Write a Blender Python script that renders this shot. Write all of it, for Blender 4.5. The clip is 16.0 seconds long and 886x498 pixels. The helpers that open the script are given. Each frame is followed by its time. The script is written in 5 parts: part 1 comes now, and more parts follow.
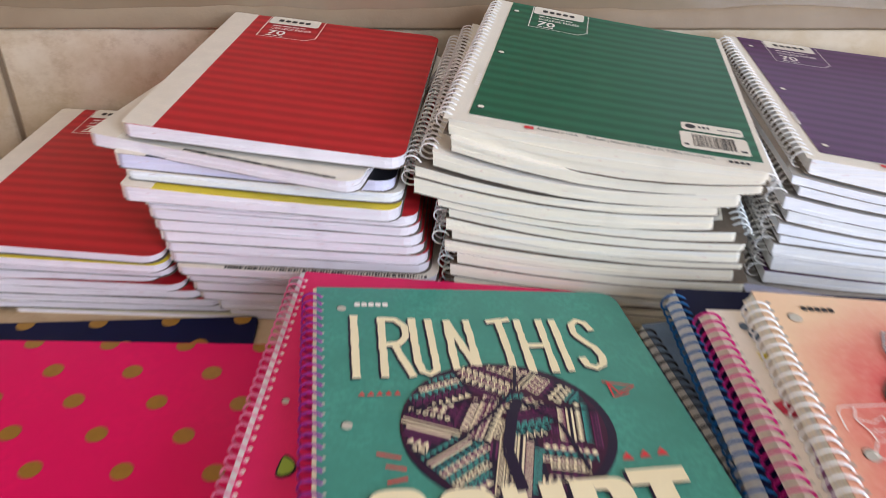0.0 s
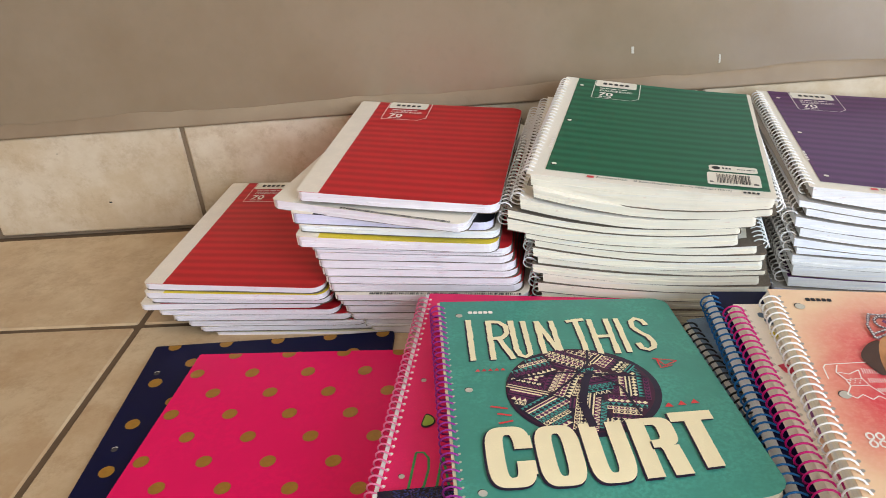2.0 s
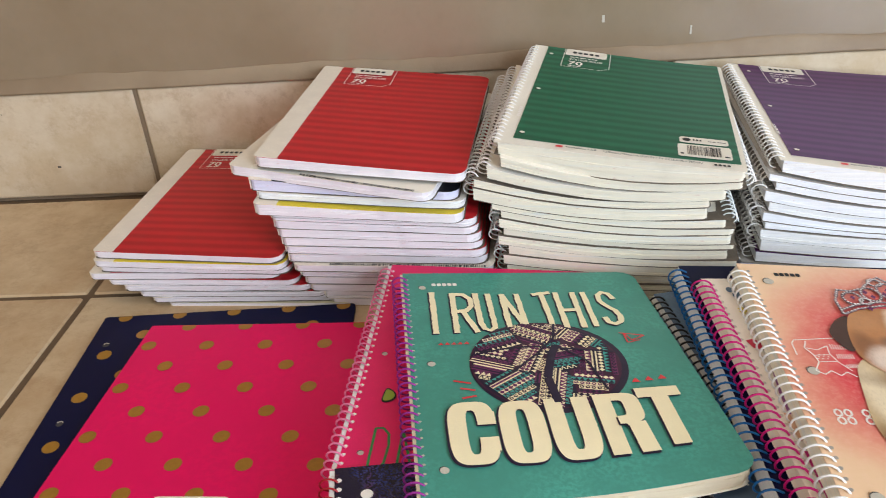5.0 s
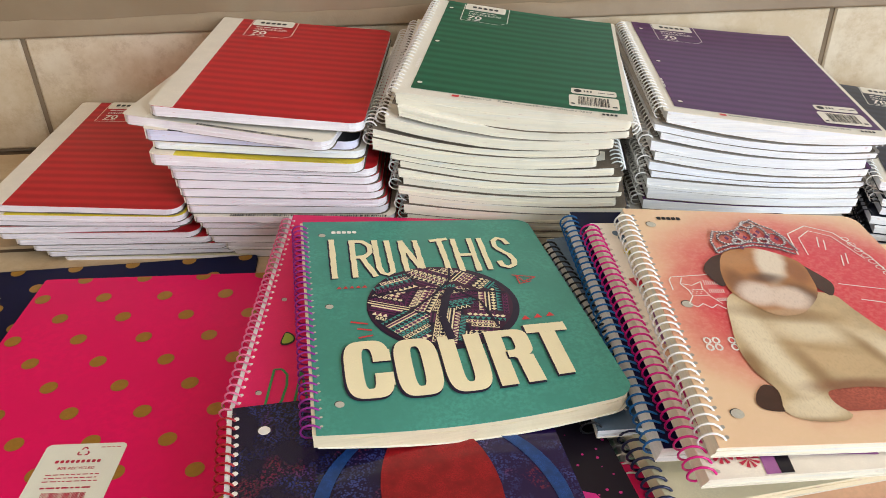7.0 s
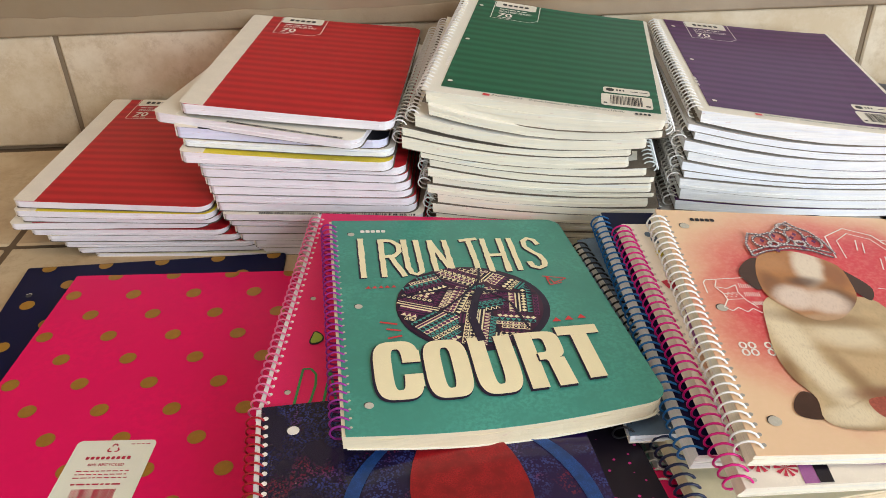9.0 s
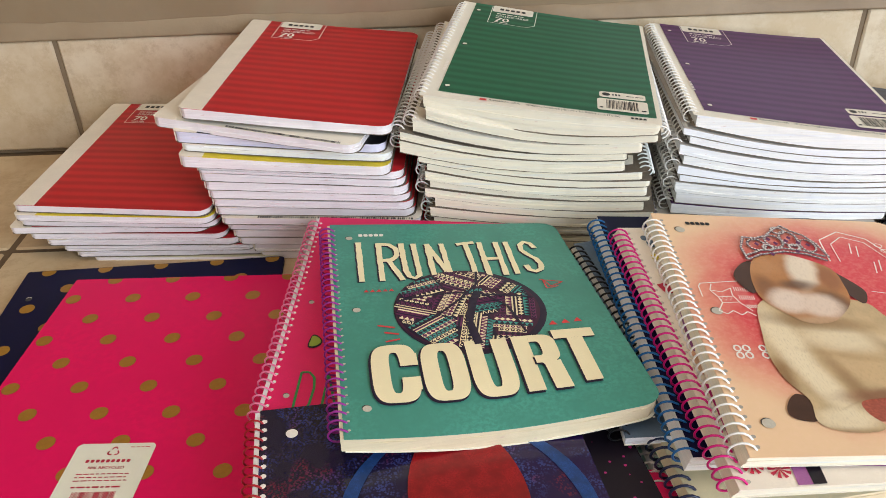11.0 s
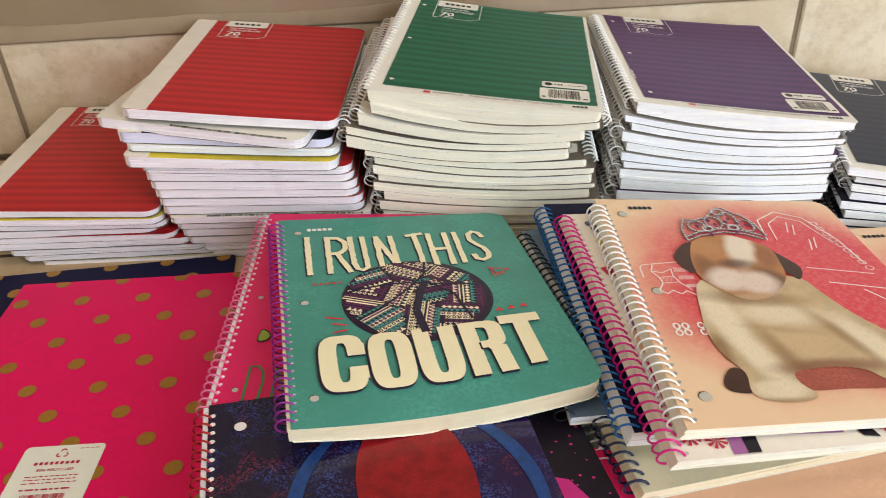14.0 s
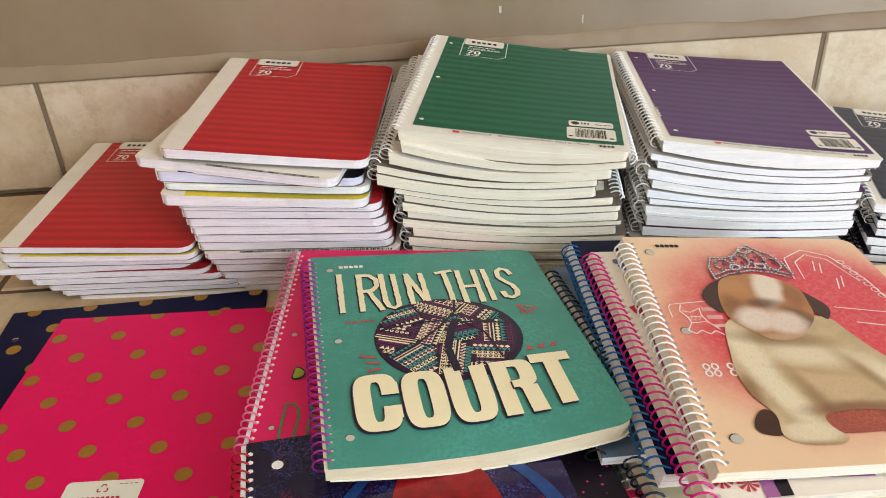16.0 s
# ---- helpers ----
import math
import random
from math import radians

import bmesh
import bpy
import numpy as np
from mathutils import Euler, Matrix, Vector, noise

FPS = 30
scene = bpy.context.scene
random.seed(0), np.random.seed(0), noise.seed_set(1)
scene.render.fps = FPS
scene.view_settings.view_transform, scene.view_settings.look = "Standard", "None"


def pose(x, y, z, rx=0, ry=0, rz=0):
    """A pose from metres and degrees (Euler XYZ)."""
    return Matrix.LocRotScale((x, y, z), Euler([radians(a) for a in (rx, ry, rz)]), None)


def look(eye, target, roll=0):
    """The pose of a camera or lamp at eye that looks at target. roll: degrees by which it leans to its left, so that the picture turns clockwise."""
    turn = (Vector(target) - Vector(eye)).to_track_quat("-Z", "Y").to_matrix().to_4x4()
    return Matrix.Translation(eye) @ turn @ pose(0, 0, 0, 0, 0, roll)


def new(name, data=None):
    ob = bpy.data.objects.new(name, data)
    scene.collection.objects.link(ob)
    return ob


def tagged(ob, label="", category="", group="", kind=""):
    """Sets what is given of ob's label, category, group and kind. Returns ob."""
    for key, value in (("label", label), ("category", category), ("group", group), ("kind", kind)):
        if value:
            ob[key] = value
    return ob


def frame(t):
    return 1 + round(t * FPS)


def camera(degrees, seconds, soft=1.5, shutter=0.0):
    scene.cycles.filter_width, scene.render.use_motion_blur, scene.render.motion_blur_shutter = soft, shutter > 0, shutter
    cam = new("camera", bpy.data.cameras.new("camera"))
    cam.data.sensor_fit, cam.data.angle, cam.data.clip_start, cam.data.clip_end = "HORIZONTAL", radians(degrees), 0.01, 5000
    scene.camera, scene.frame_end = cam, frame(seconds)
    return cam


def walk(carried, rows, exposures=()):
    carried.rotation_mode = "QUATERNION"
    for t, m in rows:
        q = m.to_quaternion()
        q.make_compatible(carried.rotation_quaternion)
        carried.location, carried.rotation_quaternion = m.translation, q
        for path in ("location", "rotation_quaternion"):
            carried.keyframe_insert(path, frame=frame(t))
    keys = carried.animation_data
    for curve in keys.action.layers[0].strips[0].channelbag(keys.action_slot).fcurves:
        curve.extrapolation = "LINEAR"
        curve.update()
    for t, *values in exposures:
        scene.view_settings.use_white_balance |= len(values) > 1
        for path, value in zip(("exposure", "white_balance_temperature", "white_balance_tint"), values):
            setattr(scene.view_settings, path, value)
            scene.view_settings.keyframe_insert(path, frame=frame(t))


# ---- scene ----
cam = camera(57.7, 16.0, soft=0.75, shutter=0.5)
PATH = [
    (0, (0.014, 0.081, 0.383), (0.019, 1.768, -0.691), 0.1),
    (0.5, (0.014, -0.041, 0.416), (-0.005, 1.644, -0.662), -1.1),
    (1, (0.018, -0.095, 0.446), (-0.107, 1.614, -0.585), -4.4),
    (1.5, (0.022, -0.102, 0.465), (-0.228, 1.628, -0.507), -7.0),
    (2, (0.021, -0.094, 0.463), (-0.21, 1.651, -0.488), -6.6),
    (2.5, (0.012, -0.083, 0.453), (-0.162, 1.658, -0.517), -5.6),
    (3, (0.008, -0.086, 0.456), (-0.208, 1.647, -0.521), -6.0),
    (3.2, (0.01, -0.083, 0.458), (-0.207, 1.65, -0.518), -6.1),
    (5.3, (0.023, -0.076, 0.446), (-0.08, 1.637, -0.579), -3.6),
    (5.5, (0.028, -0.079, 0.445), (-0.039, 1.631, -0.591), -3.0),
    (6, (0.033, -0.103, 0.444), (0.02, 1.591, -0.62), -1.8),
    (6.5, (0.039, -0.099, 0.436), (0.087, 1.579, -0.651), -1.6),
    (7, (0.035, -0.098, 0.44), (0.09, 1.579, -0.649), -1.6),
    (7.5, (0.026, -0.089, 0.439), (0.035, 1.585, -0.655), -1.7),
    (8, (0.03, -0.089, 0.438), (0.035, 1.584, -0.658), -1.7),
    (8.5, (0.029, -0.092, 0.44), (0.025, 1.582, -0.655), -2.1),
    (9, (0.03, -0.092, 0.439), (0.027, 1.583, -0.654), -2.2),
    (9.2, (0.03, -0.091, 0.44), (0.028, 1.586, -0.65), -2.1),
    (11.5, (0.032, -0.1, 0.445), (0.036, 1.577, -0.643), -2.3),
    (12, (0.033, -0.107, 0.448), (0.039, 1.576, -0.633), -2.7),
    (12.5, (0.033, -0.105, 0.446), (0.045, 1.577, -0.635), -2.8),
    (13, (0.036, -0.108, 0.447), (0.053, 1.574, -0.634), -2.9),
    (13.5, (0.037, -0.108, 0.446), (0.059, 1.577, -0.631), -3.0),
    (14, (0.048, -0.106, 0.439), (0.126, 1.569, -0.652), -2.6),
    (14.5, (0.049, -0.103, 0.437), (0.166, 1.561, -0.667), -2.3),
    (15, (0.046, -0.104, 0.448), (0.146, 1.571, -0.642), -2.7),
    (15.5, (0.043, -0.105, 0.455), (0.108, 1.584, -0.614), -3.3),
    (16, (0.038, -0.108, 0.458), (0.077, 1.598, -0.587), -3.3),
]
walk(cam, [(t, look(eye, target, roll)) for t, eye, target, roll in PATH], [(0, -0.05, 6200, 21), (0.6, -0.03, 6420, 17), (1.0, 0.02, 6480, 17), (1.4, 0.12, 6440, 16), (1.8, 0.11, 6400, 15), (2.2, 0.07, 6400, 15), (3.2, 0.05, 6400, 15), (6.0, 0.01, 6470, 15), (7.0, -0.01, 6720, 14), (16, -0.02, 6760, 14)])


# ---- light: two windows in the wall behind the viewer, and a ceiling lamp ----
world = bpy.data.worlds.new("world")
scene.world = world
world.use_nodes = True
wn = world.node_tree.nodes
sky = wn.new("ShaderNodeTexSky")
sky.sky_type, sky.sun_disc, sky.sun_elevation, sky.sun_rotation = "NISHITA", False, radians(40), radians(60)
world.node_tree.links.new(sky.outputs[0], wn["Background"].inputs[0])
wn["Background"].inputs[1].default_value = 0.1

ROOM = dict(x0=-1.5, x1=3.3, y0=-2.0, y1=0.8590, top=2.6)
WINDOWS = (dict(x0=1.2, x1=3.2, z0=0.08, z1=2.1), dict(x0=-1.45, x1=-0.55, z0=0.55, z1=2.1))


def area(name, at, to, sx, sy, watts, colour):
    d = bpy.data.lights.new(name, "AREA")
    d.shape, d.size, d.size_y, d.energy, d.color = "RECTANGLE", sx, sy, watts, colour
    ob = new(name, d)
    ob.matrix_world = look(at, to)
    return ob


area("window_light", (2.2, ROOM["y0"] - 0.04, 1.09), (1.1, 0.5, 0.3), 1.9, 1.9, 150, (0.77, 0.90, 1.0))
area("window_light", (-1.0, ROOM["y0"] - 0.04, 1.32), (-0.4, 0.5, 0.3), 0.85, 1.45, 6.5, (1.0, 0.94, 0.84))
area("ceiling_light_glow", (-0.6, -0.15, 2.5), (-0.6, -0.15, 0), 0.5, 0.5, 6.5, (1.0, 0.78, 0.56))


# ---- materials ----
def S(r, g, b):
    """Linear colour from 0 to 255 values."""
    return tuple((c / 255 / 12.92) if c <= 10 else ((c / 255 + 0.055) / 1.055) ** 2.4 for c in (r, g, b))


class Mat:
    def __init__(self, name, rough=0.5, spec=0.5, metal=0.0, coat=0.0):
        self.m = bpy.data.materials.new(name)
        self.m.use_nodes = True
        self.n, self.l = self.m.node_tree.nodes, self.m.node_tree.links
        self.b = self.n["Principled BSDF"]
        self.b.inputs["Roughness"].default_value = rough
        self.b.inputs["Specular IOR Level"].default_value = spec
        self.b.inputs["Metallic"].default_value = metal
        self.b.inputs["Coat Weight"].default_value = coat
        self.tc = self.n.new("ShaderNodeTexCoord")

    def math(self, op, a, b=None):
        k = self.n.new("ShaderNodeMath")
        k.operation = op
        for i, v in enumerate((a, b)):
            if v is None:
                continue
            if isinstance(v, (int, float)):
                k.inputs[i].default_value = v
            else:
                self.l.new(v, k.inputs[i])
        return k.outputs[0]

    def noise(self, scale, detail=4, coord="Object", stretch=None, rough=0.6):
        k = self.n.new("ShaderNodeTexNoise")
        k.inputs["Scale"].default_value, k.inputs["Detail"].default_value, k.inputs["Roughness"].default_value = scale, detail, rough
        src = self.tc.outputs[coord]
        if stretch:
            mp = self.n.new("ShaderNodeMapping")
            mp.inputs["Scale"].default_value = stretch
            self.l.new(src, mp.inputs[0])
            src = mp.outputs[0]
        self.l.new(src, k.inputs["Vector"])
        return k.outputs[0]

    def mix(self, fac, a, b, mode="MIX"):
        k = self.n.new("ShaderNodeMix")
        k.data_type, k.blend_type = "RGBA", mode
        for i, v in ((0, fac), (6, a), (7, b)):
            if isinstance(v, (int, float)):
                k.inputs[i].default_value = v
            elif isinstance(v, tuple):
                k.inputs[i].default_value = (*v, 1)
            else:
                self.l.new(v, k.inputs[i])
        return k.outputs[2]

    def step(self, v, lo, hi):
        k = self.n.new("ShaderNodeMapRange")
        k.interpolation_type = "SMOOTHSTEP"
        k.inputs[1].default_value, k.inputs[2].default_value = lo, hi
        self.l.new(v, k.inputs[0])
        return k.outputs[0]

    def uv(self):
        k = self.n.new("ShaderNodeSeparateXYZ")
        self.l.new(self.tc.outputs["UV"], k.inputs[0])
        return k.outputs[0], k.outputs[1]

    def xyz(self):
        k = self.n.new("ShaderNodeSeparateXYZ")
        self.l.new(self.tc.outputs["Object"], k.inputs[0])
        return k.outputs

    def chance(self):
        return self.n.new("ShaderNodeObjectInfo").outputs["Random"]

    def bump(self, h, strength, dist):
        k = self.n.new("ShaderNodeBump")
        k.inputs["Strength"].default_value, k.inputs["Distance"].default_value = strength, dist
        self.l.new(h, k.inputs["Height"])
        self.l.new(k.outputs[0], self.b.inputs["Normal"])

    def colour(self, c):
        if isinstance(c, tuple):
            self.b.inputs["Base Color"].default_value = (*c, 1)
        else:
            self.l.new(c, self.b.inputs["Base Color"])
        return self.m


def dim(c, k):
    return tuple(v * k for v in c)


def plain(name, c, rough=0.5, var=0.12, scale=60, spec=0.4, metal=0.0, coat=0.0, grain=0.0):
    """Printed card, plastic or paint: a colour with soft blotches and fine grain."""
    m = Mat(name, rough, spec, metal, coat)
    a = m.mix(m.step(m.noise(scale), 0.3, 0.7), dim(c, 1 - var), dim(c, 1 + var))
    a = m.mix(m.step(m.noise(scale * 14, 2), 0.35, 0.65), a, dim(c, 1 - var * 0.6))
    if grain:
        m.bump(m.noise(1800, 3), grain, 0.0004)
    return m.colour(a)


def striped(name, c, dark, period=0.0148):
    """Card printed with soft bands across, and hair-fine lines in them."""
    m = Mat(name, 0.42, 0.28)
    x, y = m.uv()
    w = m.math("SINE", m.math("MULTIPLY", y, 2 * math.pi / period))
    fine = m.math("SINE", m.math("MULTIPLY", y, 2 * math.pi / 0.0019))
    f = m.math("ADD", m.math("MULTIPLY", w, 0.40), m.math("MULTIPLY", fine, 0.10))
    f = m.math("ADD", f, m.math("MULTIPLY", m.math("SUBTRACT", m.noise(55), 0.5), 0.5))
    a = m.mix(m.step(f, -0.5, 0.5), c, dark)
    m.bump(m.noise(35, 3), 0.10, 0.002)
    return m.colour(a)


def paper(name, c, tint, odd):
    """The cut edge of a block of sheets: hair-fine layers, some stained, each block a little different."""
    m = Mat(name, 0.85, 0.2)
    lines = m.noise(1.0, 5, stretch=(26, 26, 3400), rough=0.75)
    broad = m.noise(1.0, 3, stretch=(9, 9, 420))
    blot = m.noise(28, 5)
    a = m.mix(m.step(lines, 0.36, 0.60), dim(c, 0.84), c)
    a = m.mix(m.math("MULTIPLY", m.step(broad, 0.45, 0.7), 0.6), a, tint)
    a = m.mix(m.math("MULTIPLY", m.step(m.chance(), 0.35, 1.0), 0.6), a, odd)
    a = m.mix(m.math("MULTIPLY", m.step(blot, 0.55, 0.75), 0.35), a, dim(odd, 0.8))
    mark = m.noise(1.0, 2, stretch=(150, 150, 500), rough=0.4)
    a = m.mix(m.math("MULTIPLY", m.step(mark, 0.70, 0.76), 0.45), a, S(206, 168, 160))
    m.bump(lines, 0.2, 0.0005)
    return m.colour(a)


WHITE_PAGE = paper("page_edges_white", S(240, 239, 236), S(222, 226, 236), S(232, 234, 242))
CREAM_PAGE = paper("page_edges_cream", S(240, 232, 211), S(212, 218, 222), S(226, 219, 200))
TAN_PAGE = paper("page_edges_tan", S(228, 214, 184), S(212, 196, 162), S(220, 204, 172))
YELLOWED_PAGE = paper("page_edges_yellowed", S(238, 231, 210), S(222, 213, 188), S(222, 219, 206))
LILAC_PAGE = paper("page_edges_lilac", S(224, 222, 240), S(206, 205, 232), S(200, 204, 228))
PINK_PAGE = paper("page_edges_rosy", S(238, 232, 234), S(228, 216, 222), S(222, 216, 222))
RED = striped("red_striped_card", S(200, 40, 45), S(174, 28, 36))
GREEN = striped("green_striped_card", S(34, 108, 80), S(24, 87, 63))
PURPLE = striped("purple_striped_card", S(92, 49, 100), S(72, 37, 80))
NAVY = striped("navy_striped_card", S(40, 44, 62), S(26, 29, 44))
CARD = plain("white_card", S(236, 230, 216), 0.5, 0.04)
TAPE = plain("off_white_spine_tape", S(232, 222, 206), 0.55, 0.06, grain=0.1)
YELLOW = plain("yellow_card", S(222, 200, 60), 0.5, 0.06)
CHIP = plain("dark_grey_chipboard", S(116, 106, 94), 0.8, 0.2, 60, 0.2)
GREY_CARD = plain("grey_card", S(170, 164, 156), 0.6, 0.08)
BLACK_CARD = plain("black_card", S(24, 24, 30), 0.5, 0.15, 60, 0.25)
CREAM_CARD = plain("cream_card", S(212, 205, 174), 0.4, 0.06)
PRINT_WHITE = plain("warm_white_card", S(238, 227, 212), 0.4, 0.05)
PEACH_CARD = plain("peach_card", S(228, 182, 150), 0.4, 0.08, scale=20)
MINT_CARD = plain("mint_card", S(170, 204, 190), 0.4, 0.2, scale=90)
HOTPINK = plain("hot_pink_card", S(230, 8, 92), 0.42, 0.05, 12, 0.25, grain=0.06)
ROSE = plain("rose_card", S(232, 36, 102), 0.4, 0.06, 60, 0.3)
MIDNIGHT = plain("midnight_blue_card", S(10, 14, 52), 0.42, 0.1, 60, 0.15)
GOLD = plain("gold_print", S(170, 124, 42), 0.36, 0.12, 200, 0.5, 0.25)
TEAL = plain("teal_card", S(70, 148, 132), 0.38, 0.16, 26)
INK_CREAM = plain("cream_ink", S(246, 232, 192), 0.4, 0.03)
INK_DARK = plain("dark_plum_ink", S(36, 26, 52), 0.4, 0.1)
INK_RED = plain("red_ink", S(214, 62, 66), 0.4, 0.05)
INK_WHITE = plain("white_ink", S(244, 238, 230), 0.45, 0.03)
INK_BLACK = plain("black_ink", S(30, 28, 30), 0.45, 0.1)
INK_PURPLE = plain("purple_ink", S(112, 44, 92), 0.4, 0.08)
INK_MAROON = plain("maroon_ink", S(66, 26, 54), 0.4, 0.08)
INK_TEAL = plain("bright_teal_ink", S(70, 164, 156), 0.4, 0.08)
INK_INDIGO = plain("indigo_ink", S(50, 40, 100), 0.4, 0.08)
INK_GREEN = plain("green_ink", S(52, 142, 76), 0.4, 0.05)
INK_LIME = plain("lime_ink", S(150, 176, 60), 0.4, 0.05)
INK_BLUE = plain("blue_ink", S(30, 68, 128), 0.4, 0.45, 160)
STICKER = plain("sticker_paper", S(232, 232, 216), 0.45, 0.03)
INK_CRIMSON = plain("crimson_ink", S(190, 44, 70), 0.5, 0.05)
FUR_DARK = plain("dark_brown_print", S(74, 48, 38), 0.4, 0.2, 90)
SILVER_PRINT = plain("silver_grey_print", S(168, 156, 160), 0.4, 0.35, 420)
HERO_RED = plain("scarlet_print", S(148, 26, 32), 0.3, 0.4, 90)
PLUM_CARD = plain("dark_plum_card", S(44, 28, 74), 0.3, 0.2, 40)
DEEP_CARD = plain("black_violet_card", S(26, 19, 30), 0.4, 0.2, 60, 0.3)
MAGENTA_INK = plain("magenta_ink", S(196, 40, 120), 0.4, 0.1)
SLATE = plain("slate_blue_card", S(92, 112, 132), 0.4, 0.18, 70)
LILAC_INK = plain("mauve_ink", S(160, 96, 150), 0.4, 0.1)
HOLE = plain("punched_hole_paper", S(196, 190, 176), 0.8, 0.1)
# dark grey that paints the shade inside punched holes
HOLE_DARK = plain("punched_hole_shade", S(70, 66, 66), 0.8, 0.1)


def wire(name, c, metal=0.0):
    return plain(name, c, 0.34, 0.05, 100, 0.35, metal)


W_WHITE = wire("white_coil", S(242, 241, 238))
W_GREEN = wire("pale_green_coil", S(232, 238, 236))
W_BLACK = wire("black_coil", S(24, 24, 28))
W_VIOLET = wire("violet_coil", S(150, 44, 140))
W_PINK = wire("pink_coil", S(242, 136, 176))
W_RED = wire("red_coil", S(168, 26, 36))
W_MAGENTA = wire("magenta_coil", S(208, 20, 122))
W_BLUE = wire("blue_coil", S(20, 104, 170))
W_NAVY = wire("dark_navy_coil", S(28, 36, 66))


def gradient_cover():
    """Cream card that flushes to coral red in the middle."""
    m = Mat("coral_gradient_card", 0.3, 0.45)
    x, y = m.uv()
    dx = m.math("DIVIDE", m.math("SUBTRACT", x, 0.125), 0.150)
    dy = m.math("DIVIDE", m.math("SUBTRACT", y, 0.142), 0.145)
    r = m.math("SQRT", m.math("ADD", m.math("MULTIPLY", dx, dx), m.math("MULTIPLY", dy, dy)))
    r = m.math("ADD", r, m.math("MULTIPLY", m.math("SUBTRACT", m.noise(16), 0.5), 0.35))
    a = m.mix(m.step(r, 0.52, 1.0), S(222, 66, 78), S(240, 204, 165))
    a = m.mix(m.math("MULTIPLY", m.step(m.noise(300, 3), 0.4, 0.7), 0.15), a, S(250, 210, 190))
    return m.colour(a)


CORAL = gradient_cover()


def hero_cover():
    """Glossy dark plum card with halftone blue and violet clouds."""
    m = Mat("plum_halftone_card", 0.18, 0.5)
    x, y = m.uv()
    v = m.n.new("ShaderNodeTexVoronoi")
    v.inputs["Scale"].default_value = 640
    m.l.new(m.tc.outputs["UV"], v.inputs["Vector"])
    dots = m.step(v.outputs["Distance"], 0.55, 0.35)
    cloud = m.step(m.noise(22, 3, "UV"), 0.46, 0.62)
    a = m.mix(m.step(x, 0.05, 0.15), S(27, 22, 48), S(33, 18, 62))
    a = m.mix(m.math("MULTIPLY", dots, cloud), a, S(52, 62, 122))
    c2 = m.step(m.noise(30, 3, "Object"), 0.52, 0.66)
    a = m.mix(m.math("MULTIPLY", m.math("MULTIPLY", dots, c2), 0.7), a, S(120, 36, 52))
    return m.colour(a)


HERO = hero_cover()


def tile_material(name, c, c2, vein):
    m = Mat(name, 0.32, 0.45)
    v = m.n.new("ShaderNodeVectorMath")
    v.operation = "ADD"
    cb = m.n.new("ShaderNodeCombineXYZ")
    k = m.math("MULTIPLY", m.chance(), 37.0)
    for i in range(3):
        m.l.new(k, cb.inputs[i])
    m.l.new(m.tc.outputs["Object"], v.inputs[0])
    m.l.new(cb.outputs[0], v.inputs[1])

    def nz(scale, det, rough=0.6):
        t = m.n.new("ShaderNodeTexNoise")
        t.inputs["Scale"].default_value, t.inputs["Detail"].default_value, t.inputs["Roughness"].default_value = scale, det, rough
        m.l.new(v.outputs[0], t.inputs["Vector"])
        return t.outputs[0]

    a = m.mix(m.step(nz(11, 6, 0.7), 0.36, 0.64), c, c2)
    a = m.mix(m.math("MULTIPLY", m.step(nz(30, 9, 0.8), 0.47, 0.66), 0.5), a, vein)
    a = m.mix(m.math("MULTIPLY", m.chance(), 0.25), a, vein)
    m.bump(nz(120, 4), 0.12, 0.001)
    return m.colour(a)


TILE = tile_material("beige_ceramic_tile", S(204, 182, 148), S(186, 158, 122), S(164, 132, 98))
BASE_TILE = tile_material("pale_beige_ceramic_tile", S(220, 206, 183), S(202, 182, 152), S(176, 150, 118))


def rough_plaster(name, c, c2, rough, bump=0.25, spec=0.45):
    m = Mat(name, rough, spec)
    a = m.mix(m.step(m.noise(3.5, 5), 0.3, 0.7), c, c2)
    a = m.mix(m.math("MULTIPLY", m.step(m.noise(70, 6), 0.5, 0.8), 0.25), a, dim(c, 0.75))
    m.bump(m.noise(60, 5), bump, 0.002)
    return m.colour(a)


WALL = rough_plaster("grey_beige_gloss_paint", S(148, 131, 109), S(135, 116, 92), 0.24, 0.12, 0.9)
CEIL = rough_plaster("white_ceiling_paint", S(232, 230, 224), S(226, 222, 214), 0.8)
# pale paint chosen so the unseen west wall reflects fill light
SIDE = rough_plaster("off_white_paint", S(204, 197, 186), S(192, 183, 170), 0.5)
GROUT = rough_plaster("brown_grout", S(108, 88, 66), S(88, 70, 52), 0.9, 0.5)
WALL_GROUT = rough_plaster("grey_brown_wall_grout", S(136, 118, 96), S(116, 98, 78), 0.9, 0.5)
CAULK = rough_plaster("stained_beige_bead", S(154, 135, 110), S(128, 106, 82), 0.6, 0.5)
FRAME = plain("white_window_frame", S(232, 232, 228), 0.4, 0.04)
GLOW = bpy.data.materials.new("lamp_glow")
GLOW.use_nodes = True
GLOW.node_tree.nodes["Principled BSDF"].inputs["Emission Color"].default_value = (1.0, 0.86, 0.68, 1)
GLOW.node_tree.nodes["Principled BSDF"].inputs["Emission Strength"].default_value = 6.0


# ---- mesh helpers ----
def mesh_of(name, verts, faces, uv=None, smooth=False):
    me = bpy.data.meshes.new(name)
    me.from_pydata([tuple(v) for v in verts], [], faces)
    if uv:
        lay = me.uv_layers.new(name="uv")
        for lp in me.loops:
            lay.data[lp.index].uv = uv[lp.vertex_index]
    if smooth:
        me.polygons.foreach_set("use_smooth", [True] * len(me.polygons))
    me.update()
    return me


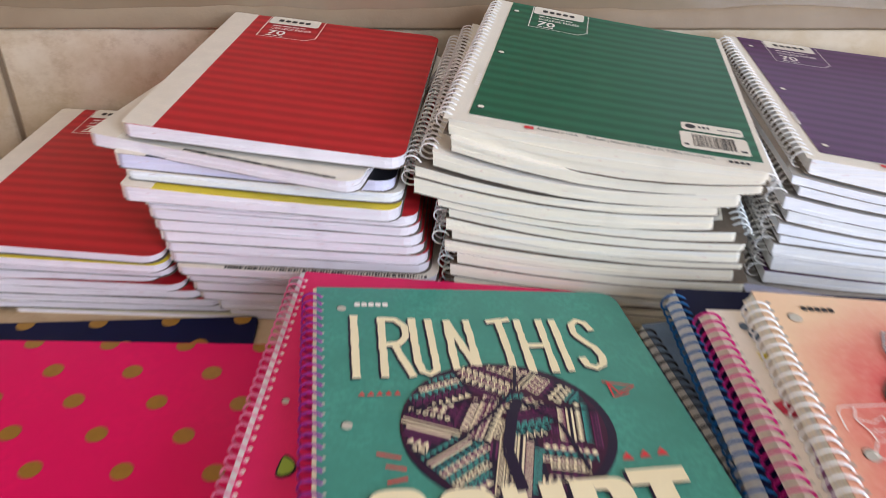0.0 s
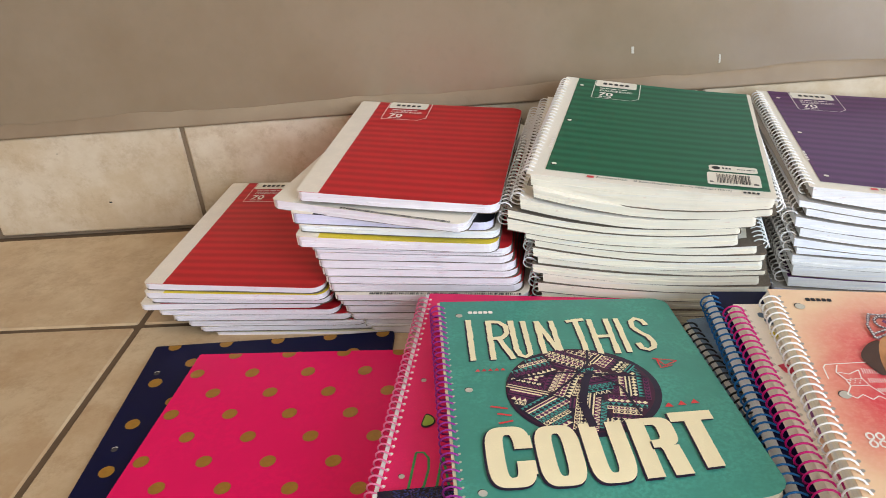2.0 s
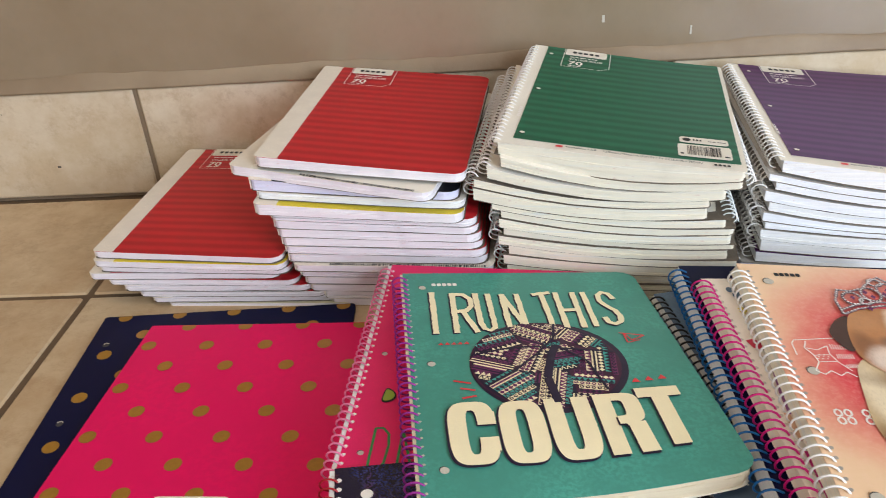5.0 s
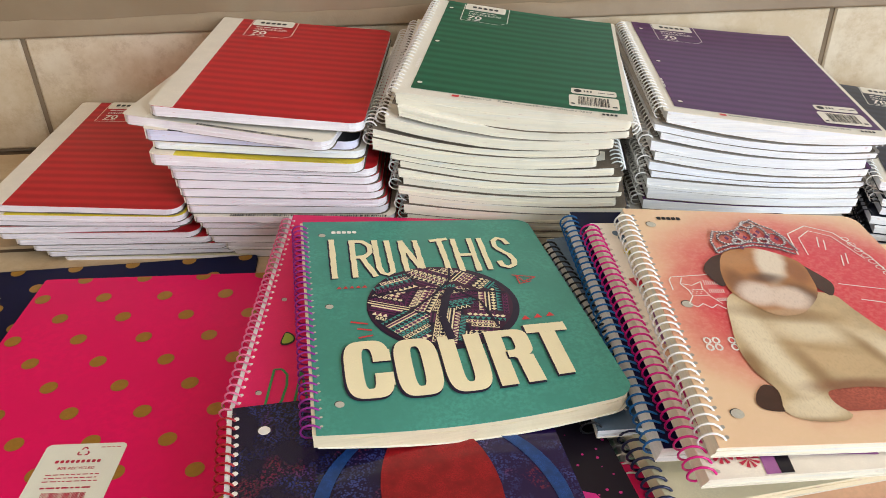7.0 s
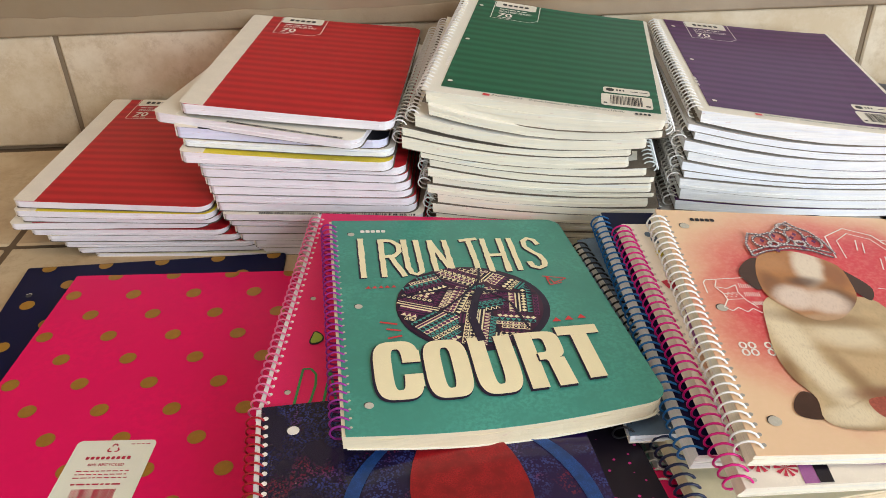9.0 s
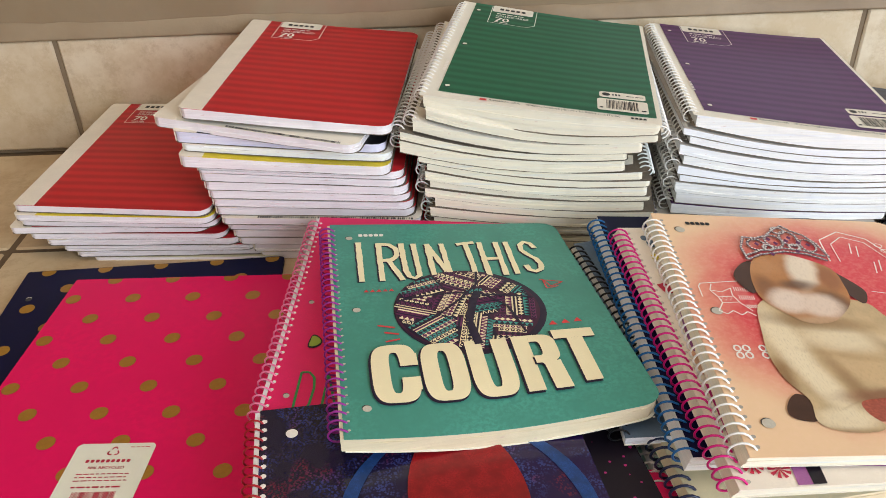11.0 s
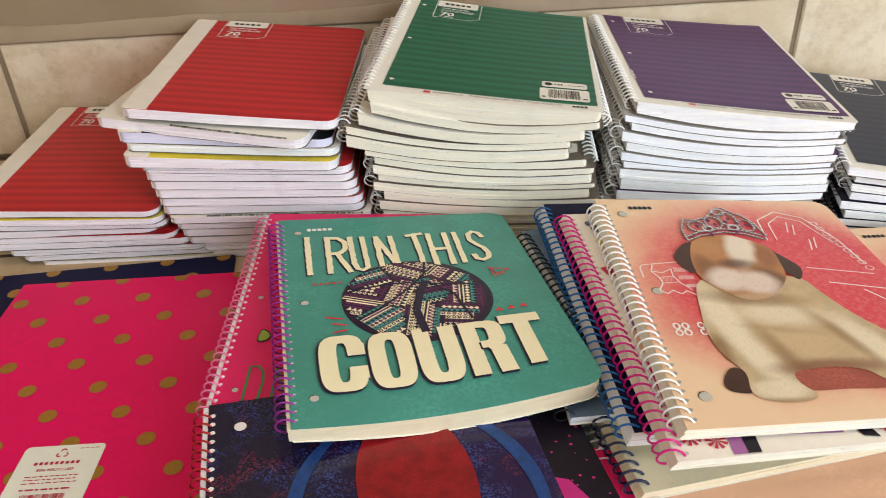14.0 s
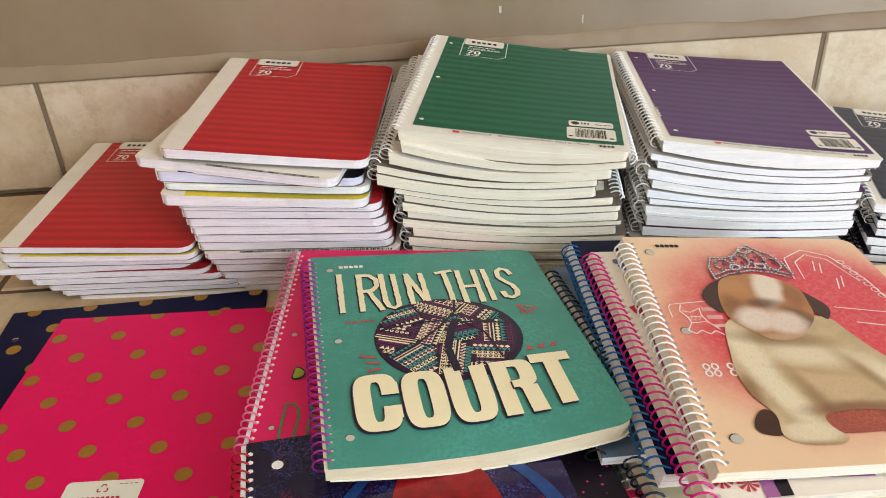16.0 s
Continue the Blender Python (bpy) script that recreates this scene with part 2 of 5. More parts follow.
def part(name, me, material, parent, label="", m=None):
    if material and not me.materials:
        me.materials.append(material)
    ob = new(name, me)
    ob.parent = parent
    if m is not None:
        ob.matrix_basis = m
    if label:
        ob["label"] = label
    return ob


def thing(name, at, label, category, group="", kind=""):
    ob = new(name)
    ob.location = at
    ob.empty_display_size = 0.02
    return tagged(ob, label, category, group, kind)


def box(x0, x1, y0, y1, z0, z1, b=0.0):
    """Verts and faces of a box; b bevels its edges."""
    bm = bmesh.new()
    bmesh.ops.create_cube(bm, size=1)
    for v in bm.verts:
        v.co = ((x0 + x1) / 2 + v.co.x * (x1 - x0), (y0 + y1) / 2 + v.co.y * (y1 - y0), (z0 + z1) / 2 + v.co.z * (z1 - z0))
    if b:
        bmesh.ops.bevel(bm, geom=bm.edges[:], offset=b, segments=1, affect="EDGES", profile=0.5)
    vs = [v.co.copy() for v in bm.verts]
    bm.verts.index_update()
    fs = [tuple(v.index for v in f.verts) for f in bm.faces]
    bm.free()
    return vs, fs


# ---- room ----
def structure(name, vf, material, label, category):
    me = mesh_of(name, *vf)
    me.materials.append(material)
    return tagged(new(name, me), label, category, kind="structure")


R = ROOM
floor = structure("floor", box(R["x0"], R["x1"], R["y0"], R["y1"] + 0.1, -0.06, -0.0022), GROUT, "brown grout bed under beige ceramic floor tiles", "floor")
structure("wall_north", box(R["x0"] - 0.1, R["x1"] + 0.1, R["y1"], R["y1"] + 0.1, -0.06, R["top"]), WALL, "grey-beige gloss painted wall with small chips", "wall")
# unseen wall, set close and pale to bounce light from the left
structure("wall_west", box(R["x0"] - 0.1, R["x0"], R["y0"], R["y1"], -0.06, R["top"]), SIDE, "off-white painted side wall", "wall")
structure("ceiling", box(R["x0"] - 0.1, R["x1"] + 0.1, R["y0"] - 0.1, R["y1"] + 0.1, R["top"], R["top"] + 0.1), CEIL, "plain white painted ceiling", "ceiling")


def wall_with_openings():
    y0, y1 = R["y0"] - 0.1, R["y0"]
    vs, fs, edge = [], [], R["x0"] - 0.1
    blocks = []
    for W in sorted(WINDOWS, key=lambda W: W["x0"]):
        blocks += [(edge, W["x0"], -0.06, R["top"]), (W["x0"], W["x1"], -0.06, W["z0"]), (W["x0"], W["x1"], W["z1"], R["top"])]
        edge = W["x1"]
    for x0, x1, z0, z1 in blocks + [(edge, R["x1"] + 0.1, -0.06, R["top"])]:
        v, f = box(x0, x1, y0, y1, z0, z1)
        fs += [tuple(i + len(vs) for i in q) for q in f]
        vs += v
    return vs, fs


structure("wall_south", wall_with_openings(), WALL, "grey-beige painted wall with two window openings", "wall")
structure("wall_east", box(R["x1"], R["x1"] + 0.1, R["y0"], R["y1"], -0.06, R["top"]), WALL, "grey-beige painted side wall", "wall")
for name, W in zip(("window_1", "window_2"), WINDOWS):
    win = thing(name, (W["x0"], R["y0"], W["z0"]), "white framed window letting in daylight", "window", kind="structure")
    wx, wz = W["x1"] - W["x0"], W["z1"] - W["z0"]
    for n, bx in (("sill", (0, wx, -0.1, 0.03, 0, 0.03)), ("window_frame", (0, wx, -0.1, -0.08, wz - 0.05, wz)), ("window_frame", (0, 0.05, -0.1, -0.08, 0.03, wz - 0.05)), ("window_frame", (wx - 0.05, wx, -0.1, -0.08, 0.03, wz - 0.05))):
        part(n, mesh_of(n, *box(*bx, b=0.004)), FRAME, win)
lamp = thing("ceiling_lamp", (-0.6, -0.15, R["top"]), "round white ceiling lamp glowing warm", "lamp")
bm = bmesh.new()
bmesh.ops.create_uvsphere(bm, u_segments=24, v_segments=10, radius=0.17)
for v in bm.verts:
    v.co.z = v.co.z * 0.3 if v.co.z < 0 else 0
me = bpy.data.meshes.new("shade")
bm.to_mesh(me)
bm.free()
part("shade", me, GLOW, lamp).location = (0, 0, -0.012)
part("base_plate", mesh_of("base_plate", *box(-0.18, 0.18, -0.18, 0.18, -0.012, 0, 0.004)), FRAME, lamp)

# skirting of upright tiles, with a bead of filler on top
base = thing("baseboard", (0, R["y1"], 0), "beige ceramic tile skirting with brown joints", "baseboard", kind="structure")
part("joint_bed", mesh_of("joint_bed", *box(R["x0"], R["x1"], -0.003, -0.0005, -0.001, 0.144)), WALL_GROUT, base)
JOINTS = (-1.497, -1.374, -1.05, -0.725, -0.423, -0.100, 0.224, 0.547, 0.871, 1.195, 1.52, 1.84, 2.165, 2.49, 2.81, 3.13)
for a, b in zip(JOINTS, JOINTS[1:]):
    w = b - a - 0.0066
    t = part("tile", mesh_of("tile", *box(-w / 2, w / 2, -0.0065, -0.0005, 0.0035, 0.1445, 0.0022)), BASE_TILE, base)
    t.location = ((a + b) / 2, 0, 0)


def bead():
    rnd = random.Random(4)
    vs, fs, n = [], [], 180
    for i in range(n + 1):
        x = R["x0"] + (R["x1"] - R["x0"]) * i / n
        top = 0.1635 + 0.0016 * math.sin(x * 23) + rnd.uniform(-0.0012, 0.0012)
        out = 0.0085 + rnd.uniform(-0.0006, 0.0006)
        vs += [(x, 0, 0.1447), (x, -out, 0.1447), (x, -out, 0.1475), (x, -out * 0.55, 0.154), (x, -0.003, top - 0.002), (x, -0.0002, top)]
    for i in range(n):
        for k in range(5):
            a = i * 6 + k
            fs.append((a, a + 6, a + 7, a + 1))
    return vs, fs


part("filler_bead", mesh_of("filler_bead", *bead(), smooth=True), CAULK, base, "uneven stained beige bead above the tiles")
# specks on the tiles and chips in the paint
for x, z, w, h, mt in ((-0.548, 0.046, 0.0042, 0.0020, INK_BLACK), (-0.60, 0.12, 0.0015, 0.001, INK_BLACK)):
    part("speck", mesh_of("speck", *box(x - w / 2, x + w / 2, -0.0068, -0.0064, z - h / 2, z + h / 2, 0.0001)), mt, base)
for x, z, w, h in ((0.145, 0.196, 0.003, 0.008), (0.43, 0.24, 0.002, 0.004), (0.245, 0.178, 0.002, 0.010)):
    c = new("paint_chip", mesh_of("paint_chip", *box(x - w / 2, x + w / 2, R["y1"] - 0.0006, R["y1"] + 0.001, z - h / 2, z + h / 2, 0.0002)))
    c.data.materials.append(HOLE)
    tagged(c, "small pale chip in the wall paint", "chip", kind="structure")


# ---- notebooks ----
W0, L0 = 0.205, 0.267


class Patch:
    """A sheet from four corners (front left, front right, back left, back right); x runs from its left edge, y from its front."""

    def __init__(self, fl, fr, bl, br, w=W0, l=L0, bend=1.0, wave=0.0):
        self.c = [Vector(p) for p in (fl, fr, bl, br)]
        self.w, self.l, self.bend, self.wave = w, l, bend, wave
        self.sag = 0.0

    def at(self, x, y, h=0.0):
        u, v = x / self.w, y / self.l
        fl, fr, bl, br = self.c
        p = (fl * (1 - u) + fr * u) * (1 - v) + (bl * (1 - u) + br * u) * v
        k = 1 - max(0.0, 1 - u) ** self.bend if u < 1 else u
        zl, zr = fl.z * (1 - v) + bl.z * v, fr.z * (1 - v) + br.z * v
        p.z = zl * (1 - k) + zr * k + h + self.wave * math.sin(math.pi * u) * math.sin(math.pi * (0.2 + v))
        if self.sag:
            p.z -= self.sag * math.sin(math.pi * min(1.0, max(0.0, u))) * max(0.0, 1 - v) ** 7
        return p

    def down(self, t, skew=0.0):
        ex = (self.c[1] - self.c[0]).normalized() * skew
        return Patch(*[c - Vector((0, 0, t)) - ex for c in self.c], self.w, self.l, self.bend, self.wave)


def rigid(x, y, yaw, zs, w=W0, l=L0, bend=1.0):
    """A patch with its front left corner at x, y, turned by yaw, with heights front left, front right, back left, back right."""
    a = radians(yaw)
    ex, ey = Vector((math.cos(a), math.sin(a), 0)), Vector((-math.sin(a), math.cos(a), 0))
    o = Vector((x, y, 0))
    cs = [o, o + ex * w, o + ey * l, o + ex * w + ey * l]
    return Patch(*[(c.x, c.y, z) for c, z in zip(cs, zs)], w, l, bend)


def slab(A, B, k0, k1, x0, x1, y0, y1, r=0.0, rl=0.0, nu=7, nv=6, rag=0.0, seed=0, off=(0, 0, 0)):
    """A sheet or block between two patches; k is the share of the way from B up to A. r rounds the right corners, rl the left ones."""
    rnd = random.Random(seed)
    rr = max(r, rl)
    ys = []
    if rr:
        ys += [rr * (1 - math.cos(radians(a))) for a in (0, 25, 50, 72)]
    ys += [rr + (y1 - y0 - 2 * rr) * i / nv for i in range(nv + 1)]
    if rr:
        ys += [y1 - y0 - rr * (1 - math.cos(radians(a))) for a in (72, 50, 25, 0)]

    def inset(y, q):
        if not q:
            return 0.0
        d = min(y, y1 - y0 - y)
        return 0.0 if d >= q else q - math.sqrt(max(0.0, q * q - (q - d) ** 2))

    n, rows = nu + 1, len(ys)
    vs, uv = [], []
    for k in (k0, k1):
        for y in ys:
            a, b = x0 + inset(y, rl), x1 - inset(y, r)
            for i in range(n):
                x = a + (b - a) * i / nu
                yy = y0 + y
                p = B.at(x, yy).lerp(A.at(x, yy), k)
                vs.append(p)
                uv.append((x, yy))
    if rag:
        for j in (0, rows - 1):
            for i in range(n):
                d = rnd.uniform(-rag, rag)
                vs[j * n + i] = vs[j * n + i] + Vector((0, d, 0))
                vs[rows * n + j * n + i] = vs[rows * n + j * n + i] + Vector((0, d + rnd.uniform(-rag, rag) * 0.5, 0))
    fs, m = [], rows * n
    for j in range(rows - 1):
        for i in range(nu):
            a = j * n + i
            fs += [(a, a + n, a + n + 1, a + 1), (m + a, m + a + 1, m + a + n + 1, m + a + n)]
    for i in range(nu):
        fs += [(i, i + 1, m + i + 1, m + i), (m - n + i, 2 * m - n + i, 2 * m - n + i + 1, m - n + i + 1)]
    for j in range(rows - 1):
        a = j * n
        fs += [(a, m + a, m + a + n, a + n), (a + nu, a + n + nu, m + a + n + nu, m + a + nu)]
    o = Vector(off)
    return [v - o for v in vs], fs, uv


COILS = {}
COVER = {}


def coil_mesh(material, radius, length, gauge, pitch=0.0080):
    key = (material.name, round(radius, 4), gauge, round(length, 3))
    if key in COILS:
        return COILS[key]
    turns = int((length - 0.005) / pitch)
    seg, sides = 14, 5
    vs, fs = [], []
    tot = turns * seg
    for i in range(tot + 1):
        a = 2 * math.pi * i / seg
        y = (length - turns * pitch) / 2 + pitch * i / seg
        c = Vector((math.cos(a) * radius, y, math.sin(a) * radius))
        e = Vector((math.cos(a), 0, math.sin(a)))
        for s in range(sides):
            q = 2 * math.pi * s / sides
            vs.append(c + e * (gauge * math.cos(q)) + Vector((0, gauge * math.sin(q), 0)))
    for i in range(tot):
        for s in range(sides):
            a, b = i * sides + s, i * sides + (s + 1) % sides
            fs.append((a, b, b + sides, a + sides))
    me = mesh_of("coil", vs, fs, smooth=True)
    me.materials.append(material)
    COILS[key] = me
    return me


def coil_on(nb, A, B, material, flip=False, radius=0.0056, gauge=0.0006, label="", dx=0.0):
    x = A.w - 0.0004 if flip else 0.0004 + dx
    f, b = A.at(x, 0).lerp(B.at(x, 0), 0.5), A.at(x, A.l).lerp(B.at(x, A.l), 0.5)
    ey = (b - f).normalized()
    ex = ey.cross(Vector((0, 0, 1))).normalized()
    ez = ex.cross(ey)
    m = Matrix((ex, ey, ez)).transposed().to_4x4()
    m.translation = f - nb.location
    return part("coil", coil_mesh(material, radius, A.l, gauge), None, nb, label, m)


def notebook(A, B, label, cover, back, page, coil=None, flip=False, r=0.004, rl=0.0, tape=None, group="", cx=0.0, radius=0.0068, gauge=0.0006, seed=1, nu=7, nv=6, back_set=0.0, dx=0.0, top=False, front_set=None):
    """A notebook between its top sheet A and its underside B: covers, page block, and a wire coil or a taped spine."""
    base_at = B.at(A.w / 2, A.l / 2)
    nb = thing("notebook", base_at, label, "notebook", group)
    w, l = A.w, A.l
    th = max(0.003, A.at(w / 2, l / 2).z - base_at.z)
    c = 0.00035 / th
    left = 0.0030 if coil and not flip and not cx and not top else cx
    part("back_cover", mesh_of("back_cover", *slab(A, B, 0.0, c, left, w, back_set, l, r, rl, nu, nv, off=base_at)), back, nb)
    # the sheets lie in a few uneven layers
    q = random.Random(seed * 7 + 1)
    cuts = [c] + [c + (1 - 2 * c) * (i + q.uniform(-0.25, 0.25)) / 3 for i in (1, 2)] + [1 - c]
    inner = 0.0036 if coil and not flip and not cx else 0.0008
    outer = w - (0.0036 if coil and flip else 0.0012)
    levels = []
    for k0, k1 in zip(cuts, cuts[1:]):
        d = q.uniform(-0.0008, 0.0006)
        levels += [(k0 + 0.0001, d), (k1, d)]
    pv, pf, pu = [], [], []
    for i, (k, d) in enumerate(levels):
        v, f, u = slab(A, B, k, k + 0.0001, inner, outer + min(0, d), 0.0007 - d * 0.8, l - 0.0012, r, rl, nu, nv, 0.0006, seed + 31 * (i // 2), base_at)
        m = len(v) // 2
        grid = nu + 1
        rows = m // grid
        rim = [j for j in range(grid)] + [j * grid + nu for j in range(1, rows)] + [(rows - 1) * grid + j for j in range(nu - 1, -1, -1)] + [j * grid for j in range(rows - 2, 0, -1)]
        caps = i in (0, len(levels) - 1)
        keep = list(range(m)) if caps else rim
        at = {j: len(pv) + n for n, j in enumerate(keep)}
        pv, pu = pv + [v[j] for j in keep], pu + [u[j] for j in keep]
        if caps:
            for j in range(rows - 1):
                for n in range(nu):
                    o = j * grid + n
                    face = (at[o], at[o + grid], at[o + grid + 1], at[o + 1])
                    pf.append(face if i == 0 else face[::-1])
        loop = [at[j] for j in rim]
        if i:
            pf += [(below[n - 1], below[n], loop[n], loop[n - 1]) for n in range(len(loop))]
        below = loop
    part("page_block", mesh_of("page_block", pv, pf, pu), page, nb)
    COVER[nb.name] = part("front_cover", mesh_of("front_cover", *slab(A, B, 1 - c, 1.0, left, w, back_set if front_set is None else front_set, l, r, rl, nu, nv, off=base_at)), cover, nb)
    if tape:
        v1, f1, _ = slab(A, B, 1.0, 1 + 0.0003 / th, -0.0006, 0.0215, 0, l, 0, rl, 3, nv, off=base_at)
        v2, f2, _ = slab(A, B, 0.04, 1.0, -0.0006, 0.0008, rl * 0.9, l - rl * 0.9, 0, 0, 1, nv, off=base_at)
        part("spine_tape", mesh_of("spine_tape", v1 + v2, f1 + [tuple(i + len(v1) for i in q) for q in f2]), tape, nb, "off-white cloth tape along the spine")
    if coil:
        coil_on(nb, A, B, coil, flip, radius, gauge, dx=dx)
    return nb


# ---- print on covers ----
def print_on(name, nb, A, shapes, material, lift=0.0003, label=""):
    """Flat printed shapes, as polygons in metres on the cover, laid over the sheet A."""
    vs, fs = [], []
    for poly in shapes:
        o = len(vs)
        vs += [A.at(x, y, lift) - nb.location for x, y in poly]
        fs.append(tuple(range(o, len(vs))))
    return part(name, mesh_of(name, vs, fs), material, COVER.get(nb.name, nb), label)


def print_each(name, nb, A, shapes, material, lift=0.0003):
    for q in shapes:
        print_on(name, nb, A, [q], material, lift)


def ribbon(pts, w):
    """One band along a line, as a single outline."""
    left, right = [], []
    for i, (x, y) in enumerate(pts):
        (x0, y0), (x1, y1) = pts[max(0, i - 1)], pts[min(len(pts) - 1, i + 1)]
        d = math.hypot(x1 - x0, y1 - y0)
        k = w / 2 * (0.4 + 0.6 * math.sin(math.pi * (i + 0.6) / len(pts)))
        nx, ny = -(y1 - y0) / d * k, (x1 - x0) / d * k
        left.append((x + nx, y + ny))
        right.append((x - nx, y - ny))
    return [left + right[::-1]]


def rect(x0, y0, x1, y1):
    return [(x0, y0), (x1, y0), (x1, y1), (x0, y1)]


def rounded(x0, y0, x1, y1, r, n=5):
    out = []
    for cx, cy, a0 in ((x1 - r, y0 + r, -90), (x1 - r, y1 - r, 0), (x0 + r, y1 - r, 90), (x0 + r, y0 + r, 180)):
        for i in range(n + 1):
            a = radians(a0 + 90 * i / n)
            out.append((cx + r * math.cos(a), cy + r * math.sin(a)))
    return out


def disc(x, y, r, n=20, sy=1.0):
    return [(x + r * math.cos(2 * math.pi * i / n), y + sy * r * math.sin(2 * math.pi * i / n)) for i in range(n)]


def stroke(pts, w):
    """Quads along a line."""
    out = []
    for (x0, y0), (x1, y1) in zip(pts, pts[1:]):
        d = math.hypot(x1 - x0, y1 - y0) or 1e-6
        nx, ny = -(y1 - y0) / d * w / 2, (x1 - x0) / d * w / 2
        out.append([(x0 - nx, y0 - ny), (x1 - nx, y1 - ny), (x1 + nx, y1 + ny), (x0 + nx, y0 + ny)])
    return out


def letters(text, x, y, height, width, bold=0.0, turn=0.0):
    """Lettering in the built-in font as flat polygons: lower left corner at x, y, cap height and full width in metres."""
    cu = bpy.data.curves.new("letters", "FONT")
    cu.body, cu.size, cu.offset, cu.resolution_u = text, 1.0, bold, 3
    ob = bpy.data.objects.new("letters", cu)
    scene.collection.objects.link(ob)
    dg = bpy.context.evaluated_depsgraph_get()
    me = bpy.data.meshes.new_from_object(ob.evaluated_get(dg))
    vs = [v.co.copy() for v in me.vertices]
    fs = [tuple(p.vertices) for p in me.polygons]
    bpy.data.objects.remove(ob)
    bpy.data.meshes.remove(me)
    x0, x1 = min(v.x for v in vs), max(v.x for v in vs)
    y0, y1 = min(v.y for v in vs), max(v.y for v in vs)
    c, s = math.cos(radians(turn)), math.sin(radians(turn))
    p2 = []
    for v in vs:
        px, py = (v.x - x0) / (x1 - x0) * width, (v.y - y0) / (y1 - y0) * height
        p2.append((x + c * px - s * py, y + s * px + c * py))
    return [[p2[i] for i in f] for f in fs]


def bars(x0, y0, x1, y1, n, seed, fill=0.55):
    """A row of upright bars."""
    rnd = random.Random(seed)
    out, x = [], x0
    step = (x1 - x0) / n
    for i in range(n):
        out.append(rect(x, y0, x + step * rnd.uniform(0.25, 2 * fill - 0.25), y1))
        x += step
    return out


def words(x0, y, x1, h, seed, mean=0.006):
    """Unreadable small print as short bars in a line."""
    rnd = random.Random(seed)
    out, x = [], x0
    while x < x1 - 0.001:
        w = min(rnd.uniform(0.5, 1.5) * mean, x1 - x)
        out.append(rect(x, y, x + w, y + h))
        x += w + 0.0012
    return out


def punch_row(nb, A, material, x=0.0072, r=0.0013, pitch=0.0080):
    n = int((A.l - 0.005) / pitch)
    y0 = (A.l - n * pitch) / 2
    print_on("coil_hole_strip", nb, A, [disc(x, y0 + pitch * (i + 0.25), r, 8) for i in range(n)], material, 0.00035)["kind"] = "stuff"


def binder_holes(nb, A, material=HOLE, x=0.018, r=0.0033):
    for k in (-1, 0, 1):
        print_on("binder_hole", nb, A, [disc(x, A.l / 2 + 0.108 * k, r, 16)], material, 0.0006)
        # offset dark disc leaves a crescent of painted shade in the hole
        print_on("binder_hole_rim", nb, A, [disc(x - 0.0005, A.l / 2 + 0.108 * k + 0.0008, r, 16)], HOLE_DARK, 0.0004)


